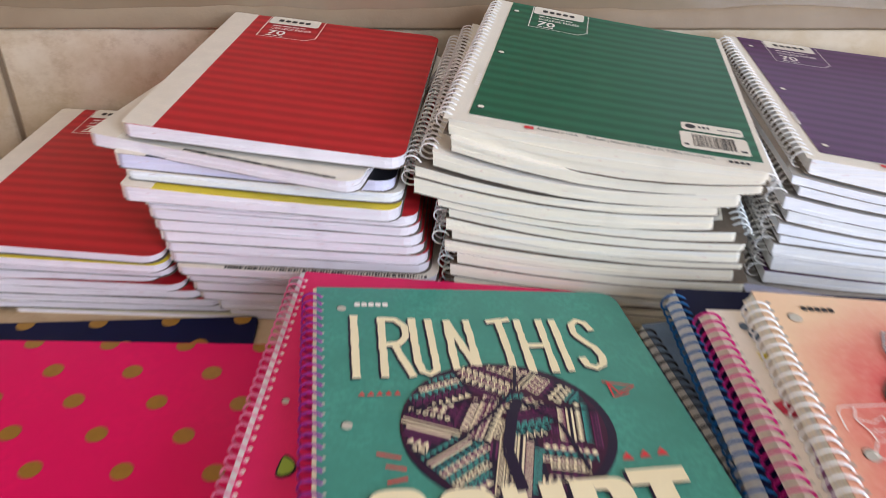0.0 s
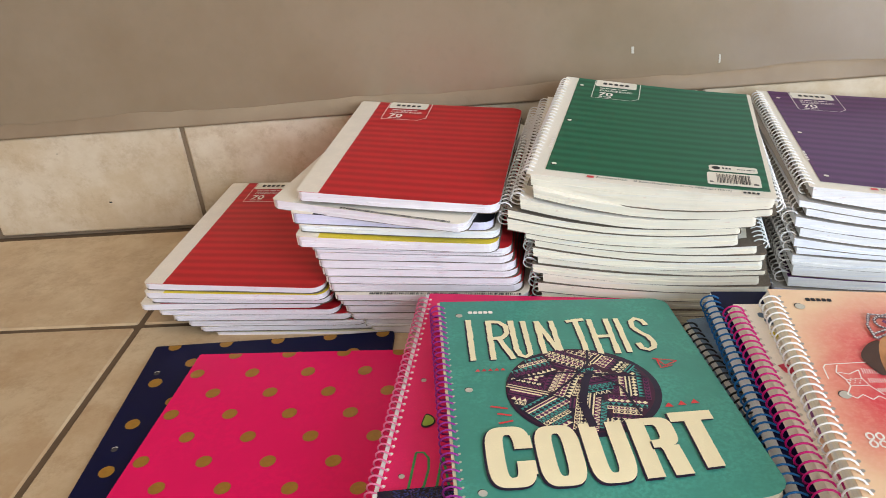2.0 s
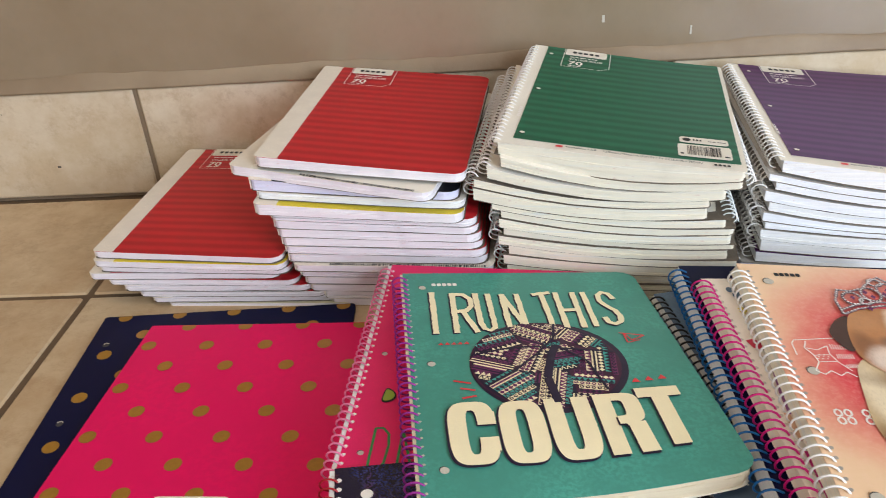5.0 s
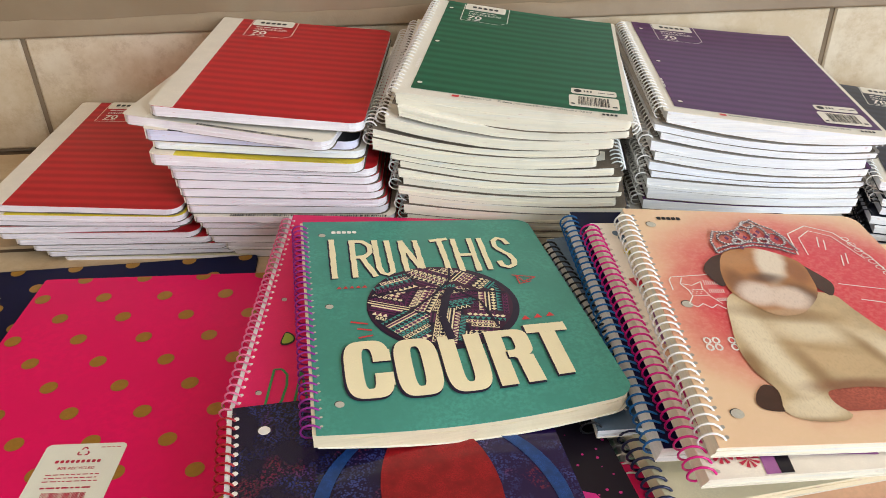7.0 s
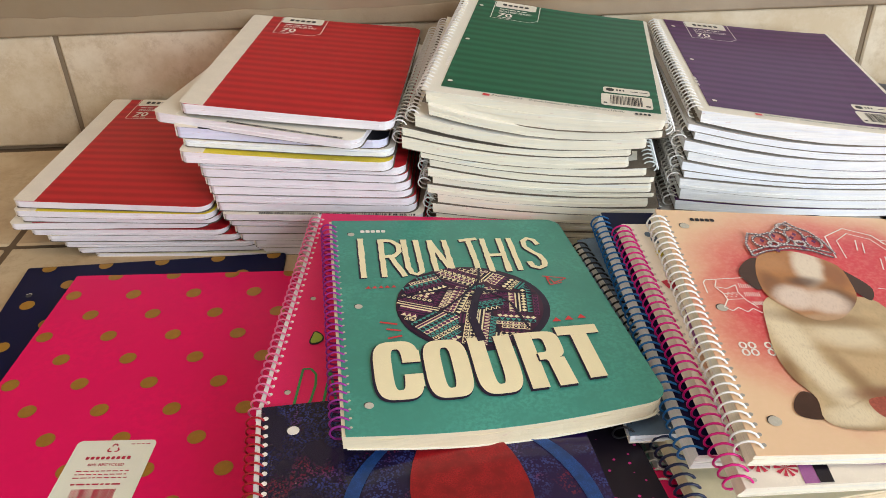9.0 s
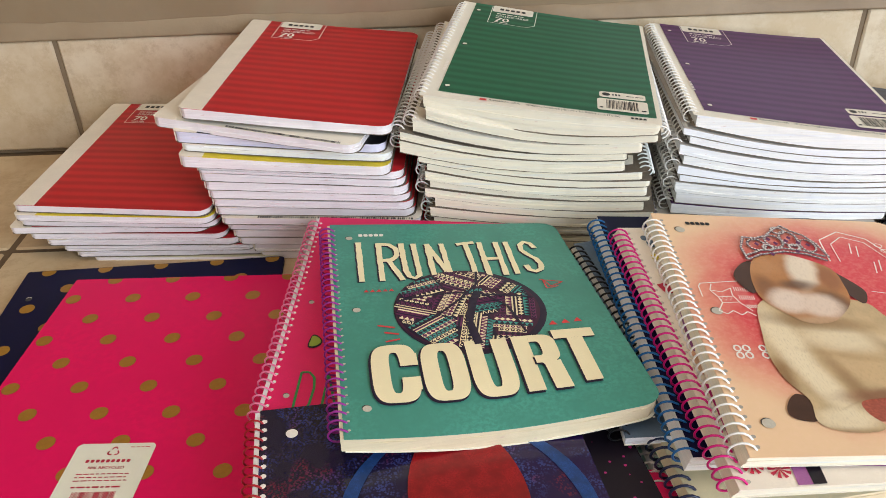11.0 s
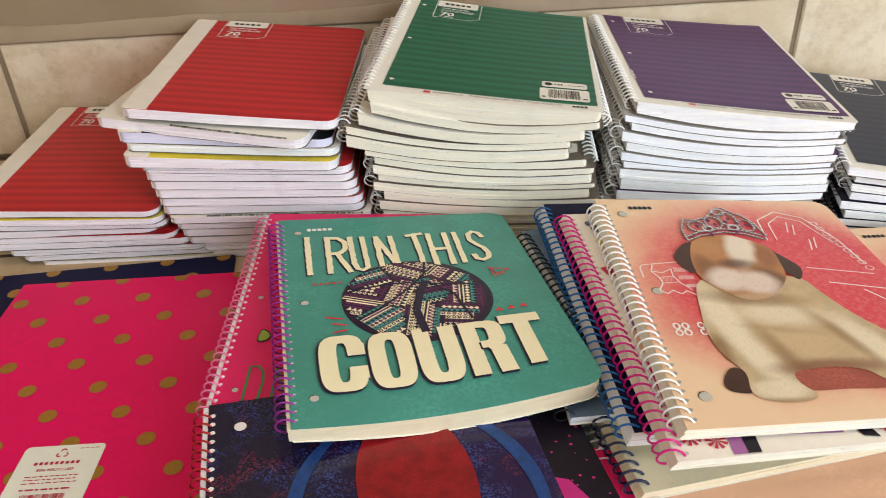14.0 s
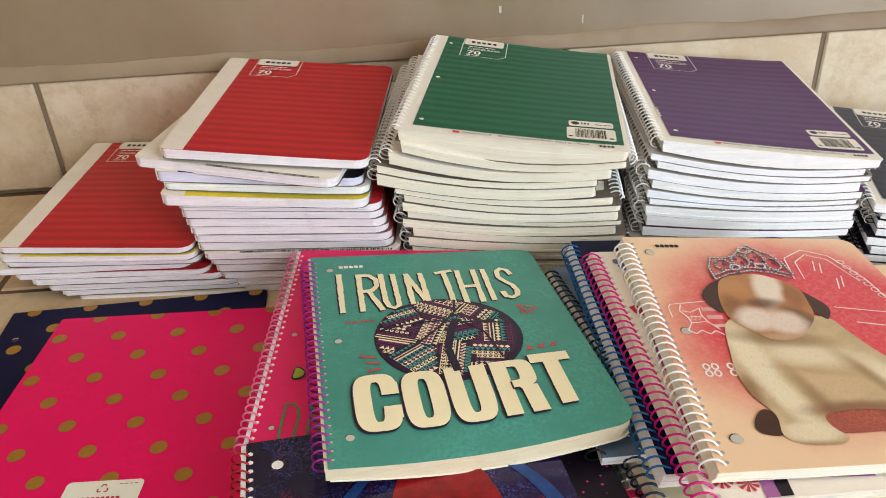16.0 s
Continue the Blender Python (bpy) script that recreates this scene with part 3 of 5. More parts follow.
def school_print(nb, A, panel, x0, y0, x1, y1, seed, low=True):
    """The printed panel of a plain school notebook: brand tab, ruled box with wording, and a bar code below."""
    if panel:
        base_at = nb.location
        me = mesh_of("printed_panel", *[s for s in panel_sheet(A, x0, y0, x1, y1, base_at)])
        part("printed_panel", me, panel, COVER[nb.name], "striped printed panel")
    lx, ly = 0.036, y1
    print_on("brand_tab", nb, A, [rounded(lx, ly - 0.021, lx + 0.046, ly - 0.0005, 0.003)], CARD, 0.0009)
    print_on("brand_mark", nb, A, [rounded(lx + 0.008 + 0.0062 * i, ly - 0.0145, lx + 0.0125 + 0.0062 * i, ly - (0.0085 if i else 0.0078), 0.0015, 3) for i in range(5)], INK_BLACK, 0.0012)
    box_line = stroke([(lx - 0.001, ly - 0.002), (lx - 0.001, ly - 0.058), (lx + 0.042, ly - 0.058), (lx + 0.050, ly - 0.050), (lx + 0.050, ly - 0.002)], 0.0007)
    print_on("box_outline", nb, A, box_line, INK_WHITE, 0.0009)
    print_on("wording", nb, A, letters("COLLEGE RULED", lx + 0.006, ly - 0.036, 0.0052, 0.036, 0.01), INK_WHITE, 0.0009)
    print_on("small_print", nb, A, words(lx + 0.006, ly - 0.0275, lx + 0.036, 0.0022, seed), INK_WHITE, 0.0009)
    print_on("sheet_count", nb, A, letters("70", lx + 0.006, ly - 0.051, 0.0115, 0.0155, 0.02), INK_WHITE, 0.0009)
    print_on("small_print", nb, A, words(lx + 0.006, ly - 0.0545, lx + 0.021, 0.0018, seed + 1), INK_WHITE, 0.0009)
    if low:
        bx = A.w - 0.054
        print_on("seal_label", nb, A, [rounded(bx + 0.002, 0.047, bx + 0.043, 0.060, 0.003)], CARD, 0.0009)
        print_on("seal_mark", nb, A, [disc(bx + 0.008, 0.0535, 0.0036)] + words(bx + 0.0135, 0.0520, bx + 0.0215, 0.0036, 3, 0.0018) + words(bx + 0.026, 0.0525, bx + 0.041, 0.0012, 5), INK_BLACK, 0.0012)
        print_on("bar_code_label", nb, A, [rounded(bx, 0.018, bx + 0.044, 0.044, 0.003)], CARD, 0.0009)
        print_on("bar_code", nb, A, bars(bx + 0.008, 0.022, bx + 0.036, 0.041, 24, seed) + [rect(bx + 0.002, 0.022, bx + 0.005, 0.0245), rect(bx + 0.038, 0.022, bx + 0.042, 0.0245)], INK_BLACK, 0.0012)["kind"] = "stuff"
        print_on("flag_mark", nb, A, [rect(0.052, 0.0050, 0.058, 0.0090)], INK_RED, 0.0009)
        print_on("wording", nb, A, letters("Assembled in U.S.A.     70 Sheets | Notebook (10½ IN x 7½ IN/26.6 cm x 19.0 cm)", 0.060, 0.0050, 0.0045, 0.112, 0.0), INK_BLACK, 0.0009)
        print_on("brand_mark", nb, A, [rounded(A.w - 0.026 + 0.0035 * i, 0.0050, A.w - 0.0235 + 0.0035 * i, 0.0085, 0.0008, 2) for i in range(4)], INK_BLACK, 0.0009)
        print_on("small_print", nb, A, [rounded(0.0105, 0.060 + 0.004 * i, 0.0135, 0.0628 + 0.004 * i, 0.0006, 2) for i in range(6)], INK_WHITE, 0.0009)


def panel_sheet(A, x0, y0, x1, y1, off):
    vs, fs, uv, nu, nv = [], [], [], 8, 8
    for j in range(nv + 1):
        for i in range(nu + 1):
            x, y = x0 + (x1 - x0) * i / nu, y0 + (y1 - y0) * j / nv
            vs.append(A.at(x, y, 0.0005) - off)
            uv.append((x, y))
    for j in range(nv):
        for i in range(nu):
            a = j * (nu + 1) + i
            fs.append((a, a + 1, a + nu + 2, a + nu + 1))
    return vs, fs, uv


def pile(top, layers, bend=1.0, gap=0.0008, uneven=0.0008, seed=1, top_bend=None, l=L0, sag=0.0):
    """Patches (A, B) for a stack, lowest first. top: the highest sheet, as four corners and its width.
    layers, lowest first, without the highest: x, y, yaw of the front left corner and a share of the height."""
    q = random.Random(seed)
    *cs, w = top
    total = sum(v[3] for v in layers) + 1.1
    f, bounds = 0.0, [([0.0] * 4, 0.0)]
    for v in layers:
        f += v[3] / total
        a, b = q.uniform(-uneven, uneven), q.uniform(-uneven, uneven)
        bounds.append(([cs[0][2] * f + a, cs[1][2] * f + b, cs[2][2] * f + a, cs[3][2] * f + b], q.uniform(-1.6, 1.0) * uneven))
    out = []
    for k, (x, y, yaw, share) in enumerate(layers):
        (lo, wl), (hi, wh) = bounds[k], bounds[k + 1]
        B = rigid(x, y, yaw, [z + (gap if k else 0) for z in lo], w, l, bend)
        A = rigid(x, y, yaw, hi, w, l, bend)
        A.wave, B.wave = wh, wl
        B.sag, A.sag = sag * k / len(layers), sag * (k + 1) / len(layers)
        out.append((A, B))
    lo, wl = bounds[-1]
    A = Patch(*cs, w, l, top_bend or bend)
    B = Patch(*[(c[0], c[1], z + gap) for c, z in zip(cs, lo)], w, l, bend, wl)
    B.sag = sag
    return out + [(A, B)]


rnd = random.Random(11)


def ramp(xs, n, i):
    p = i / max(1, n - 1) * (len(xs) - 1)
    k = min(int(p), len(xs) - 2)
    return xs[k] + (xs[k + 1] - xs[k]) * (p - k)


# low red stack against the skirting
lay = [(-0.322, 0.590, -3, 0.5), (-0.338, 0.590, -2, 1), (-0.350, 0.591, -3, 1), (-0.364, 0.590, -2.5, 1.1), (-0.3785, 0.591, -3, 0.9), (-0.396, 0.591, -1.5, 1), (-0.384, 0.592, -3.5, 1.1), (-0.3865, 0.5895, -4, 1.1)]
st = pile(((-0.3859, 0.5937, 0.0661), (-0.1934, 0.5768, 0.0602), (-0.3702, 0.8500, 0.0631), (-0.1740, 0.8430, 0.0550), 0.196), lay, 1.0, 0.0007, 0.0005, 2, l=0.256)
for i, (A, B) in enumerate(st):
    last = i == len(st) - 1
    nb = notebook(A, B, "red striped notebook with off-white taped spine, top of low stack" if last else "red covered notebook with taped spine in low stack", YELLOW if i == 7 else (CREAM_CARD if i == 0 else RED), CARD if i == 0 else CHIP, PINK_PAGE, None, r=0.012, rl=0.004, tape=TAPE, group="notebooks in the low red stack", seed=i, front_set=None if last or i in (0, 7) else 0.0024, back_set=0 if last else 0.0004)
    if last:
        school_print(nb, A, None, 0, 0, A.w, A.l, 5, low=False)

# tall red stack
lay = []
for i, x in enumerate((-0.152, -0.158, -0.170, -0.174, -0.178, -0.181)):
    lay.append((x, 0.5815 - 0.0003 * i - (0.005 if i == 5 else 0) + rnd.uniform(-0.0002, 0.0002), -2.6 + rnd.uniform(-0.15, 0.15), 0.9))
for i, x in enumerate((-0.1865, -0.188, -0.190, -0.192, -0.194, -0.1955)):
    lay.append((x, 0.5795 - 0.0003 * i + rnd.uniform(-0.0002, 0.0002), -2.8 + rnd.uniform(-0.15, 0.15), 0.95))
lay += [(-0.207, 0.5715, -3.1, 1.25), (-0.2045, 0.5790, -3.2, 0.9), (-0.210, 0.5805, -3.6, 1.2), (-0.2290, 0.5910, -13.0, 1.1)]
st = pile(((-0.2009, 0.5825, 0.1646), (-0.0108, 0.5641, 0.1463), (-0.1808, 0.8490, 0.1615), (0.0127, 0.8320, 0.1437), 0.193), lay, 1.1, 0.0007, 0.0006, 3, l=0.262)
n = len(st)
for i, (A, B) in enumerate(st):
    last = i == n - 1
    cov = {n - 5: YELLOW, n - 3: BLACK_CARD, 5: CARD, n - 4: CARD, n - 2: CARD}.get(i, RED)
    page = {n - 3: LILAC_PAGE, n - 4: WHITE_PAGE}.get(i, PINK_PAGE)
    lab = "red striped notebook with off-white taped spine, top of tall stack" if last else {n - 5: "yellow covered notebook in the tall red stack", n - 3: "black covered notebook with lilac page edges"}.get(i, "red covered notebook in the tall stack")
    nb = notebook(A, B, lab, cov, CHIP, page, None, r=0.012, rl=0.004, tape=TAPE, group="notebooks in the tall red stack", seed=i + 20, front_set=0.0024 if cov is RED and not last else None, back_set=0 if last else 0.0004)
    if last:
        school_print(nb, A, None, 0, 0, A.w, A.l, 6, low=False)
    if i in (5, n - 2):
        x0, x1 = ((0.035, 0.185), (0.07, 0.178))[i != 5]
        print_on("bar_code", nb, A, bars(x0, 0.0004, x1, 0.0040, 70, i), INK_BLACK, 0.0004)["kind"] = "stuff"

# green spiral stack
lay = []
dxs = [0.024, 0.006, 0.010, 0.015, 0.020, 0.017, 0.022, 0.013, 0.018, 0.014, 0.016, 0.011, -0.008, -0.007, 0.005, 0.020]
for i, dx in enumerate(dxs):
    lay.append((dx + 0.000, 0.5700 - 0.0003 * i + rnd.uniform(-0.0004, 0.0004) - 0.13 * dx, -7.5 + rnd.uniform(-0.2, 0.2), 1 + rnd.uniform(-0.22, 0.22)))
st = pile(((0.0152, 0.5690, 0.1740), (0.2216, 0.5296, 0.1535), (0.0663, 0.8284, 0.1796), (0.2644, 0.7920, 0.1545), 0.207), lay, 1.9, 0.0004, 0.0011, 4, 1.2, sag=0.0075)
n = len(st)
for i, (A, B) in enumerate(st):
    last = i == n - 1
    flip = i in (n - 2, n - 6, 3)
    nb = notebook(A, B, "green striped spiral notebook with white wire, top of the stack" if last else "green covered spiral notebook with white wire in the stack", CARD if last or i in (n - 2, n - 3) else CHIP, CHIP, YELLOWED_PAGE if i < 4 else CREAM_PAGE, W_WHITE if i > 11 else W_GREEN, flip, group="notebooks in the green stack", seed=i + 40, radius=0.0068, gauge=0.0007, back_set=0 if last else 0.0004, top=last)
    if last:
        school_print(nb, A, GREEN, 0.0150, 0.0125, A.w - 0.004, A.l - 0.001, 7)
        for k in (-1, 0, 1):
            # dark disc under the pale one: shade painted round the hole's inside
            print_on("binder_hole_rim", nb, A, [disc(0.0205, A.l / 2 + 0.108 * k, 0.0028, 14)], HOLE_DARK, 0.0008)
            print_on("binder_hole", nb, A, [disc(0.020900000000000002, A.l / 2 + 0.108 * k + 0.0006, 0.0023, 14)], CARD, 0.0010)

# purple spiral stack
lay = []
dxs = [-0.004, -0.008, -0.012, -0.010, 0.002, 0.005, 0.003, 0.006, 0.003, 0.007, 0.002, 0.010, 0.006]
for i, dx in enumerate(dxs):
    lay.append((0.246 + dx, 0.5700 - 0.0003 * i + rnd.uniform(-0.0004, 0.0004), (-7.6 if i < 4 else -4.2) + rnd.uniform(-0.2, 0.2), 1 + rnd.uniform(-0.22, 0.22)))
st = pile(((0.2599, 0.5685, 0.1454), (0.4676, 0.5498, 0.1177), (0.2821, 0.8321, 0.1451), (0.4853, 0.8188, 0.1226), 0.207), lay, 1.6, 0.0004, 0.0012, 5, 1.2, sag=0.0050)
n = len(st)
for i, (A, B) in enumerate(st):
    last = i == n - 1
    flip = i in (n - 2, 2)
    nb = notebook(A, B, "purple striped spiral notebook with white wire, top of the stack" if last else ("purple covered spiral notebook with white wire in the stack" if i in (4, 9) else "spiral notebook with white pages and wire in the purple stack"), CARD if last else (PURPLE if i in (4, 9) else GREY_CARD), CHIP, WHITE_PAGE if i > 3 else LILAC_PAGE, W_WHITE, flip, group="notebooks in the purple stack", seed=i + 60, radius=0.0068, gauge=0.0007, back_set=0 if last else 0.0004, top=last)
    if last:
        school_print(nb, A, PURPLE, 0.0120, 0.0125, A.w - 0.004, A.l - 0.001, 8)
        for k in (-1, 0, 1):
            # hole shade painted as a dark disc, pale disc over it
            print_on("binder_hole_rim", nb, A, [disc(0.0195, A.l / 2 + 0.108 * k, 0.0028, 14)], HOLE_DARK, 0.0008)
            print_on("binder_hole", nb, A, [disc(0.0199, A.l / 2 + 0.108 * k + 0.0006, 0.0023, 14)], CARD, 0.0010)

# navy spiral stack
lay = [(0.467 + rnd.uniform(-0.004, 0.006), 0.544 + rnd.uniform(-0.001, 0.001), -15 + rnd.uniform(-0.6, 0.6), 1) for i in range(7)]
st = pile(((0.4600, 0.541, 0.0785), (0.661, 0.485, 0.062), (0.531, 0.798, 0.0715), (0.732, 0.742, 0.056), 0.209), lay, 1.4, 0.0007, 0.0008, 6)
for i, (A, B) in enumerate(st):
    last = i == len(st) - 1
    nb = notebook(A, B, "dark navy striped spiral notebook, top of the stack" if last else "navy covered spiral notebook with black wire in the stack", CARD if last else NAVY, BLACK_CARD, WHITE_PAGE, W_BLACK if i < 5 else W_WHITE, False, group="notebooks in the navy stack", seed=i + 80, radius=0.0066, back_set=0 if last else 0.0004)
    if last:
        school_print(nb, A, NAVY, 0.0125, 0.0125, A.w - 0.004, A.l - 0.001, 9)

# ---- folders ----
def folder(label, P, t, material, dots, sites, holes=()):
    B = P.down(t)
    at = B.at(P.w / 2, P.l / 2)
    nb = thing("folder", at, label, "folder", "dotted paper folders")
    part("back_panel", mesh_of("back_panel", *slab(P, B, 0.0, 0.3, 0, P.w, 0, P.l, 0.004, 0.002, 6, 6, off=at)), material, nb)
    part("pocket", mesh_of("pocket", *slab(P, B, 0.3, 0.7, 0.001, P.w - 0.001, 0.001, 0.11, 0, 0, 6, 3, off=at)), material, nb)
    COVER[nb.name] = part("front_panel", mesh_of("front_panel", *slab(P, B, 0.7, 1.0, 0, P.w, 0, P.l, 0.004, 0.002, 6, 6, off=at)), material, nb)
    for q in sites:
        print_on("gold_dot", nb, P, [q], dots, 0.0003)
    for x, y in holes:
        # flat dark disc: the shade inside the hole, put into colour
        print_on("binder_hole", nb, P, [disc(x, y, 0.0030, 14)], HOLE_DARK, 0.0005)
        # pale arc paints the light caught on the hole's far edge
        print_on("torn_edge", nb, P, stroke([(x + 0.0030 * math.cos(a), y + 0.0030 * math.sin(a)) for a in (2.6, 2.1, 1.6, 1.1, 0.6)], 0.0011), HOLE, 0.0007)
    return nb


def dot_sites(w, l, x0, y0, r=0.0068, sx=0.0562, sy=0.0305):
    """Dots in staggered rows, cut at the sheet's edges."""
    out = []
    for j in range(-12, 12):
        for i in range(-8, 8):
            cx, cy = x0 + sx * i + (sx / 2 if j % 2 else 0), y0 + sy * j
            d = [(min(max(x, 0.0008), w - 0.0008), min(max(y, 0.0008), l - 0.0008)) for x, y in disc(cx, cy, r, 22)]
            if 0 - r * 0.8 < cx < w + r * 0.8 and 0 - r * 0.8 < cy < l + r * 0.8:
                out.append(d)
    return out


navy_P = rigid(-0.3655, 0.268, 2.6, (0.0040,) * 4, 0.252, 0.300)
fw = folder("midnight blue paper folder with gold dots on the tiled floor", navy_P, 0.0036, MIDNIGHT, GOLD, dot_sites(0.252, 0.300, 0.0215, 0.237, 0.0068, 0.0547, 0.0300), [(0.0177, 0.144 + 0.108 * k) for k in (-1, 0, 1)])
pink_P = Patch((-0.3385, 0.247, 0.0085), (-0.0985, 0.242, 0.0085), (-0.3215, 0.5445, 0.0085), (-0.0815, 0.539, 0.0085), 0.240, 0.298)
fp = folder("hot pink paper folder with gold dots and white product sticker", pink_P, 0.0042, HOTPINK, GOLD, dot_sites(0.240, 0.298, 0.0105, 0.2655, 0.0068, 0.0557, 0.0300))
sx0, sy0 = 0.092, 0.0085
sk = lambda x, y: (sx0 + x, sy0 + y)
print_on("sticker", fp, pink_P, [rounded(sx0, sy0, sx0 + 0.058, sy0 + 0.075, 0.004)], STICKER, 0.0006, "white product sticker with crimson print")
print_on("triangle_mark", fp, pink_P, [q for k in range(3) for q in stroke([sk(0.029 + 0.0042 * math.cos(radians(90 + 120 * k + a)) * f, 0.0668 + 0.0042 * math.sin(radians(90 + 120 * k + a)) * f) for a, f in ((-34, 0.75), (-12, 1.0), (12, 1.0), (44, 0.68))], 0.0011)], INK_CRIMSON, 0.0009)
print_each("brand_mark", fp, pink_P, [rounded(*sk(0.012 + 0.0037 * i, 0.0565), *sk(0.0145 + 0.0037 * i, 0.0593), 0.0008, 3) for i in range(9)], INK_CRIMSON, 0.0009)
print_on("wording", fp, pink_P, letters("80% RECYCLED", *sk(0.016, 0.0505), 0.0024, 0.026, 0.01), INK_CRIMSON, 0.0009)
print_on("small_print", fp, pink_P, [q for k in range(3) for q in words(sx0 + 0.010, sy0 + 0.0455 - 0.0030 * k, sx0 + 0.048, 0.0008, k, 0.003)] + words(sx0 + 0.040, sy0 + 0.0705, sx0 + 0.054, 0.0007, 9, 0.003) + words(sx0 + 0.011, sy0 + 0.0335, sx0 + 0.046, 0.0013, 8, 0.004), INK_CRIMSON, 0.0009)["kind"] = "stuff"
print_on("bar_code", fp, pink_P, bars(sx0 + 0.014, sy0 + 0.008, sx0 + 0.045, sy0 + 0.030, 30, 4), INK_CRIMSON, 0.0009)["kind"] = "stuff"

# ---- front pile under the teal notebook ----
def loose(x, y, yaw, zs, t, label, cover, page, coil, w=0.205, group="loose spiral notebooks", bend=1.0, back=CARD, r=0.010, wave=0.0, seed=0, gauge=0.00075, radius=0.0070, skew=0.0, l=L0):
    A = rigid(x, y, yaw, zs, w, l, bend)
    A.wave = wave
    B = A.down(t, skew)
    return notebook(A, B, label, cover, back, page, coil, r=r, group=group, seed=seed, gauge=gauge, radius=radius, cx=0.0006 if skew else 0.0042, dx=0.0004), A


for k, (x, y, yaw) in enumerate(((-0.085, 0.255, 2), (-0.080, 0.268, 0), (-0.086, 0.275, -1))):
    loose(x, y, yaw, (0.0180 + 0.0095 * k - 0.000 * k,) * 4, 0.0090, "dark covered spiral notebook under the front pile", DEEP_CARD, WHITE_PAGE, W_BLACK, seed=90 + k)
nbp, Ap = loose(0.0150, -0.0250, 9, (0.0275,) * 4, 0.009, "rose spiral notebook with rounded corners in the front pile", ROSE, WHITE_PAGE, W_WHITE, 0.203, r=0.016, seed=94)
nbg, Ag = loose(-0.0220, 0.110, 10, (0.037,) * 4, 0.009, "black violet spiral notebook with pink specks in the front pile", DEEP_CARD, WHITE_PAGE, W_BLACK, 0.203, r=0.012, seed=92)
sp = random.Random(3)
print_on("speckle", nbg, Ag, [disc(sp.uniform(0.15, 0.2), sp.uniform(0.02, 0.25), sp.uniform(0.0004, 0.0012), 7) for i in range(60)], MAGENTA_INK, 0.0006)["kind"] = "stuff"
print_on("bright_band", nbg, Ag, [[(0.150, 0.02), (0.190, 0.02), (0.196, 0.05), (0.178, 0.095), (0.150, 0.110)]], MAGENTA_INK, 0.0005)
nbk, Ak = loose(-0.1010, 0.2965, -2.8, (0.056, 0.047, 0.057, 0.046), 0.0088, "rose pink spiral notebook with pink wire beneath the teal one", ROSE, WHITE_PAGE, W_PINK, seed=93)
punch_row(nbk, Ak, INK_WHITE, 0.0066, 0.0015)
binder_holes(nbk, Ak, HOLE, 0.018, 0.0022)
bean = lambda k: [(0.0268 + 0.85 * k * math.cos(a) * (0.0060 - 0.0012 * math.sin(a)) + 0.0022 * math.cos(a) ** 2, 0.085 + k * 0.0080 * math.sin(a)) for a in [i * math.pi / 12 for i in range(24)]]
print_on("bean_outline", nbk, Ak, [bean(1.0)], INK_BLACK, 0.0005)
print_on("bean_print", nbk, Ak, [bean(0.78)], INK_LIME, 0.0008)
print_on("lettering", nbk, Ak, stroke([(0.0245, 0.008), (0.0245, 0.050), (0.0300, 0.0505), (0.0345, 0.045), (0.0360, 0.034), (0.0350, 0.018), (0.0310, 0.008)], 0.0018) + stroke([(0.044, 0.008), (0.044, 0.050), (0.055, 0.010)], 0.0018), INK_GREEN, 0.0006)
nbd, Ad = loose(-0.0610, 0.0390, 8.5, (0.064, 0.055, 0.0595, 0.0495), 0.009, "glossy dark plum spiral notebook with red wire and red print", HERO, WHITE_PAGE, W_RED, 0.212, seed=95)
punch_row(nbd, Ad, INK_WHITE, 0.0072, 0.0019)
binder_holes(nbd, Ad, INK_WHITE, 0.025, 0.0040)
print_on("red_print", nbd, Ad, [disc(0.129, 0.170, 0.0365, 36, 1.75)], HERO_RED, 0.0006, "plain scarlet printed oval")
arc = [(0.128 + 0.075 * math.cos(radians(a)), 0.150 + 0.085 * math.sin(radians(a))) for a in range(120, 205, 6)]
arc2 = [(0.128 + 0.073 * math.cos(radians(a)), 0.150 + 0.085 * math.sin(radians(a))) for a in range(-20, 60, 6)]
for q, wd in ((arc, 0.009), (arc2, 0.010)):
    print_on("blue_swirl", nbd, Ad, ribbon(q, wd), INK_BLUE, 0.0005)


# ---- teal notebook ----
teal_A = Patch((-0.0368, 0.2532, 0.0812), (0.1716, 0.2855, 0.0718), (-0.0716, 0.5177, 0.0753), (0.1338, 0.5414, 0.0535), 0.203, 0.267)
teal_B = Patch((-0.0368, 0.2532, 0.0700), (0.1716, 0.2855, 0.0580), (-0.0716, 0.5177, 0.0660), (0.1338, 0.5414, 0.0450), 0.203, 0.267, 1.0, -0.0045)
teal_A.sag = teal_B.sag = 0.0085
nt = notebook(teal_A, teal_B, "teal spiral notebook with violet wire and bold cream lettering", TEAL, CARD, TAN_PAGE, W_VIOLET, r=0.013, cx=0.0030, group="loose spiral notebooks", seed=97, gauge=0.00075, radius=0.0072, nu=14, nv=24)
punch_row(nt, teal_A, HOLE, 0.0066, 0.0010)
binder_holes(nt, teal_A, HOLE, 0.0185, 0.0029)
T = teal_A
print_on("brand_mark", nt, T, [rounded(0.0265 + 0.0044 * i, 0.244, 0.0300 + 0.0044 * i, 0.2485, 0.0011, 3) for i in range(5)], INK_WHITE, 0.0006)
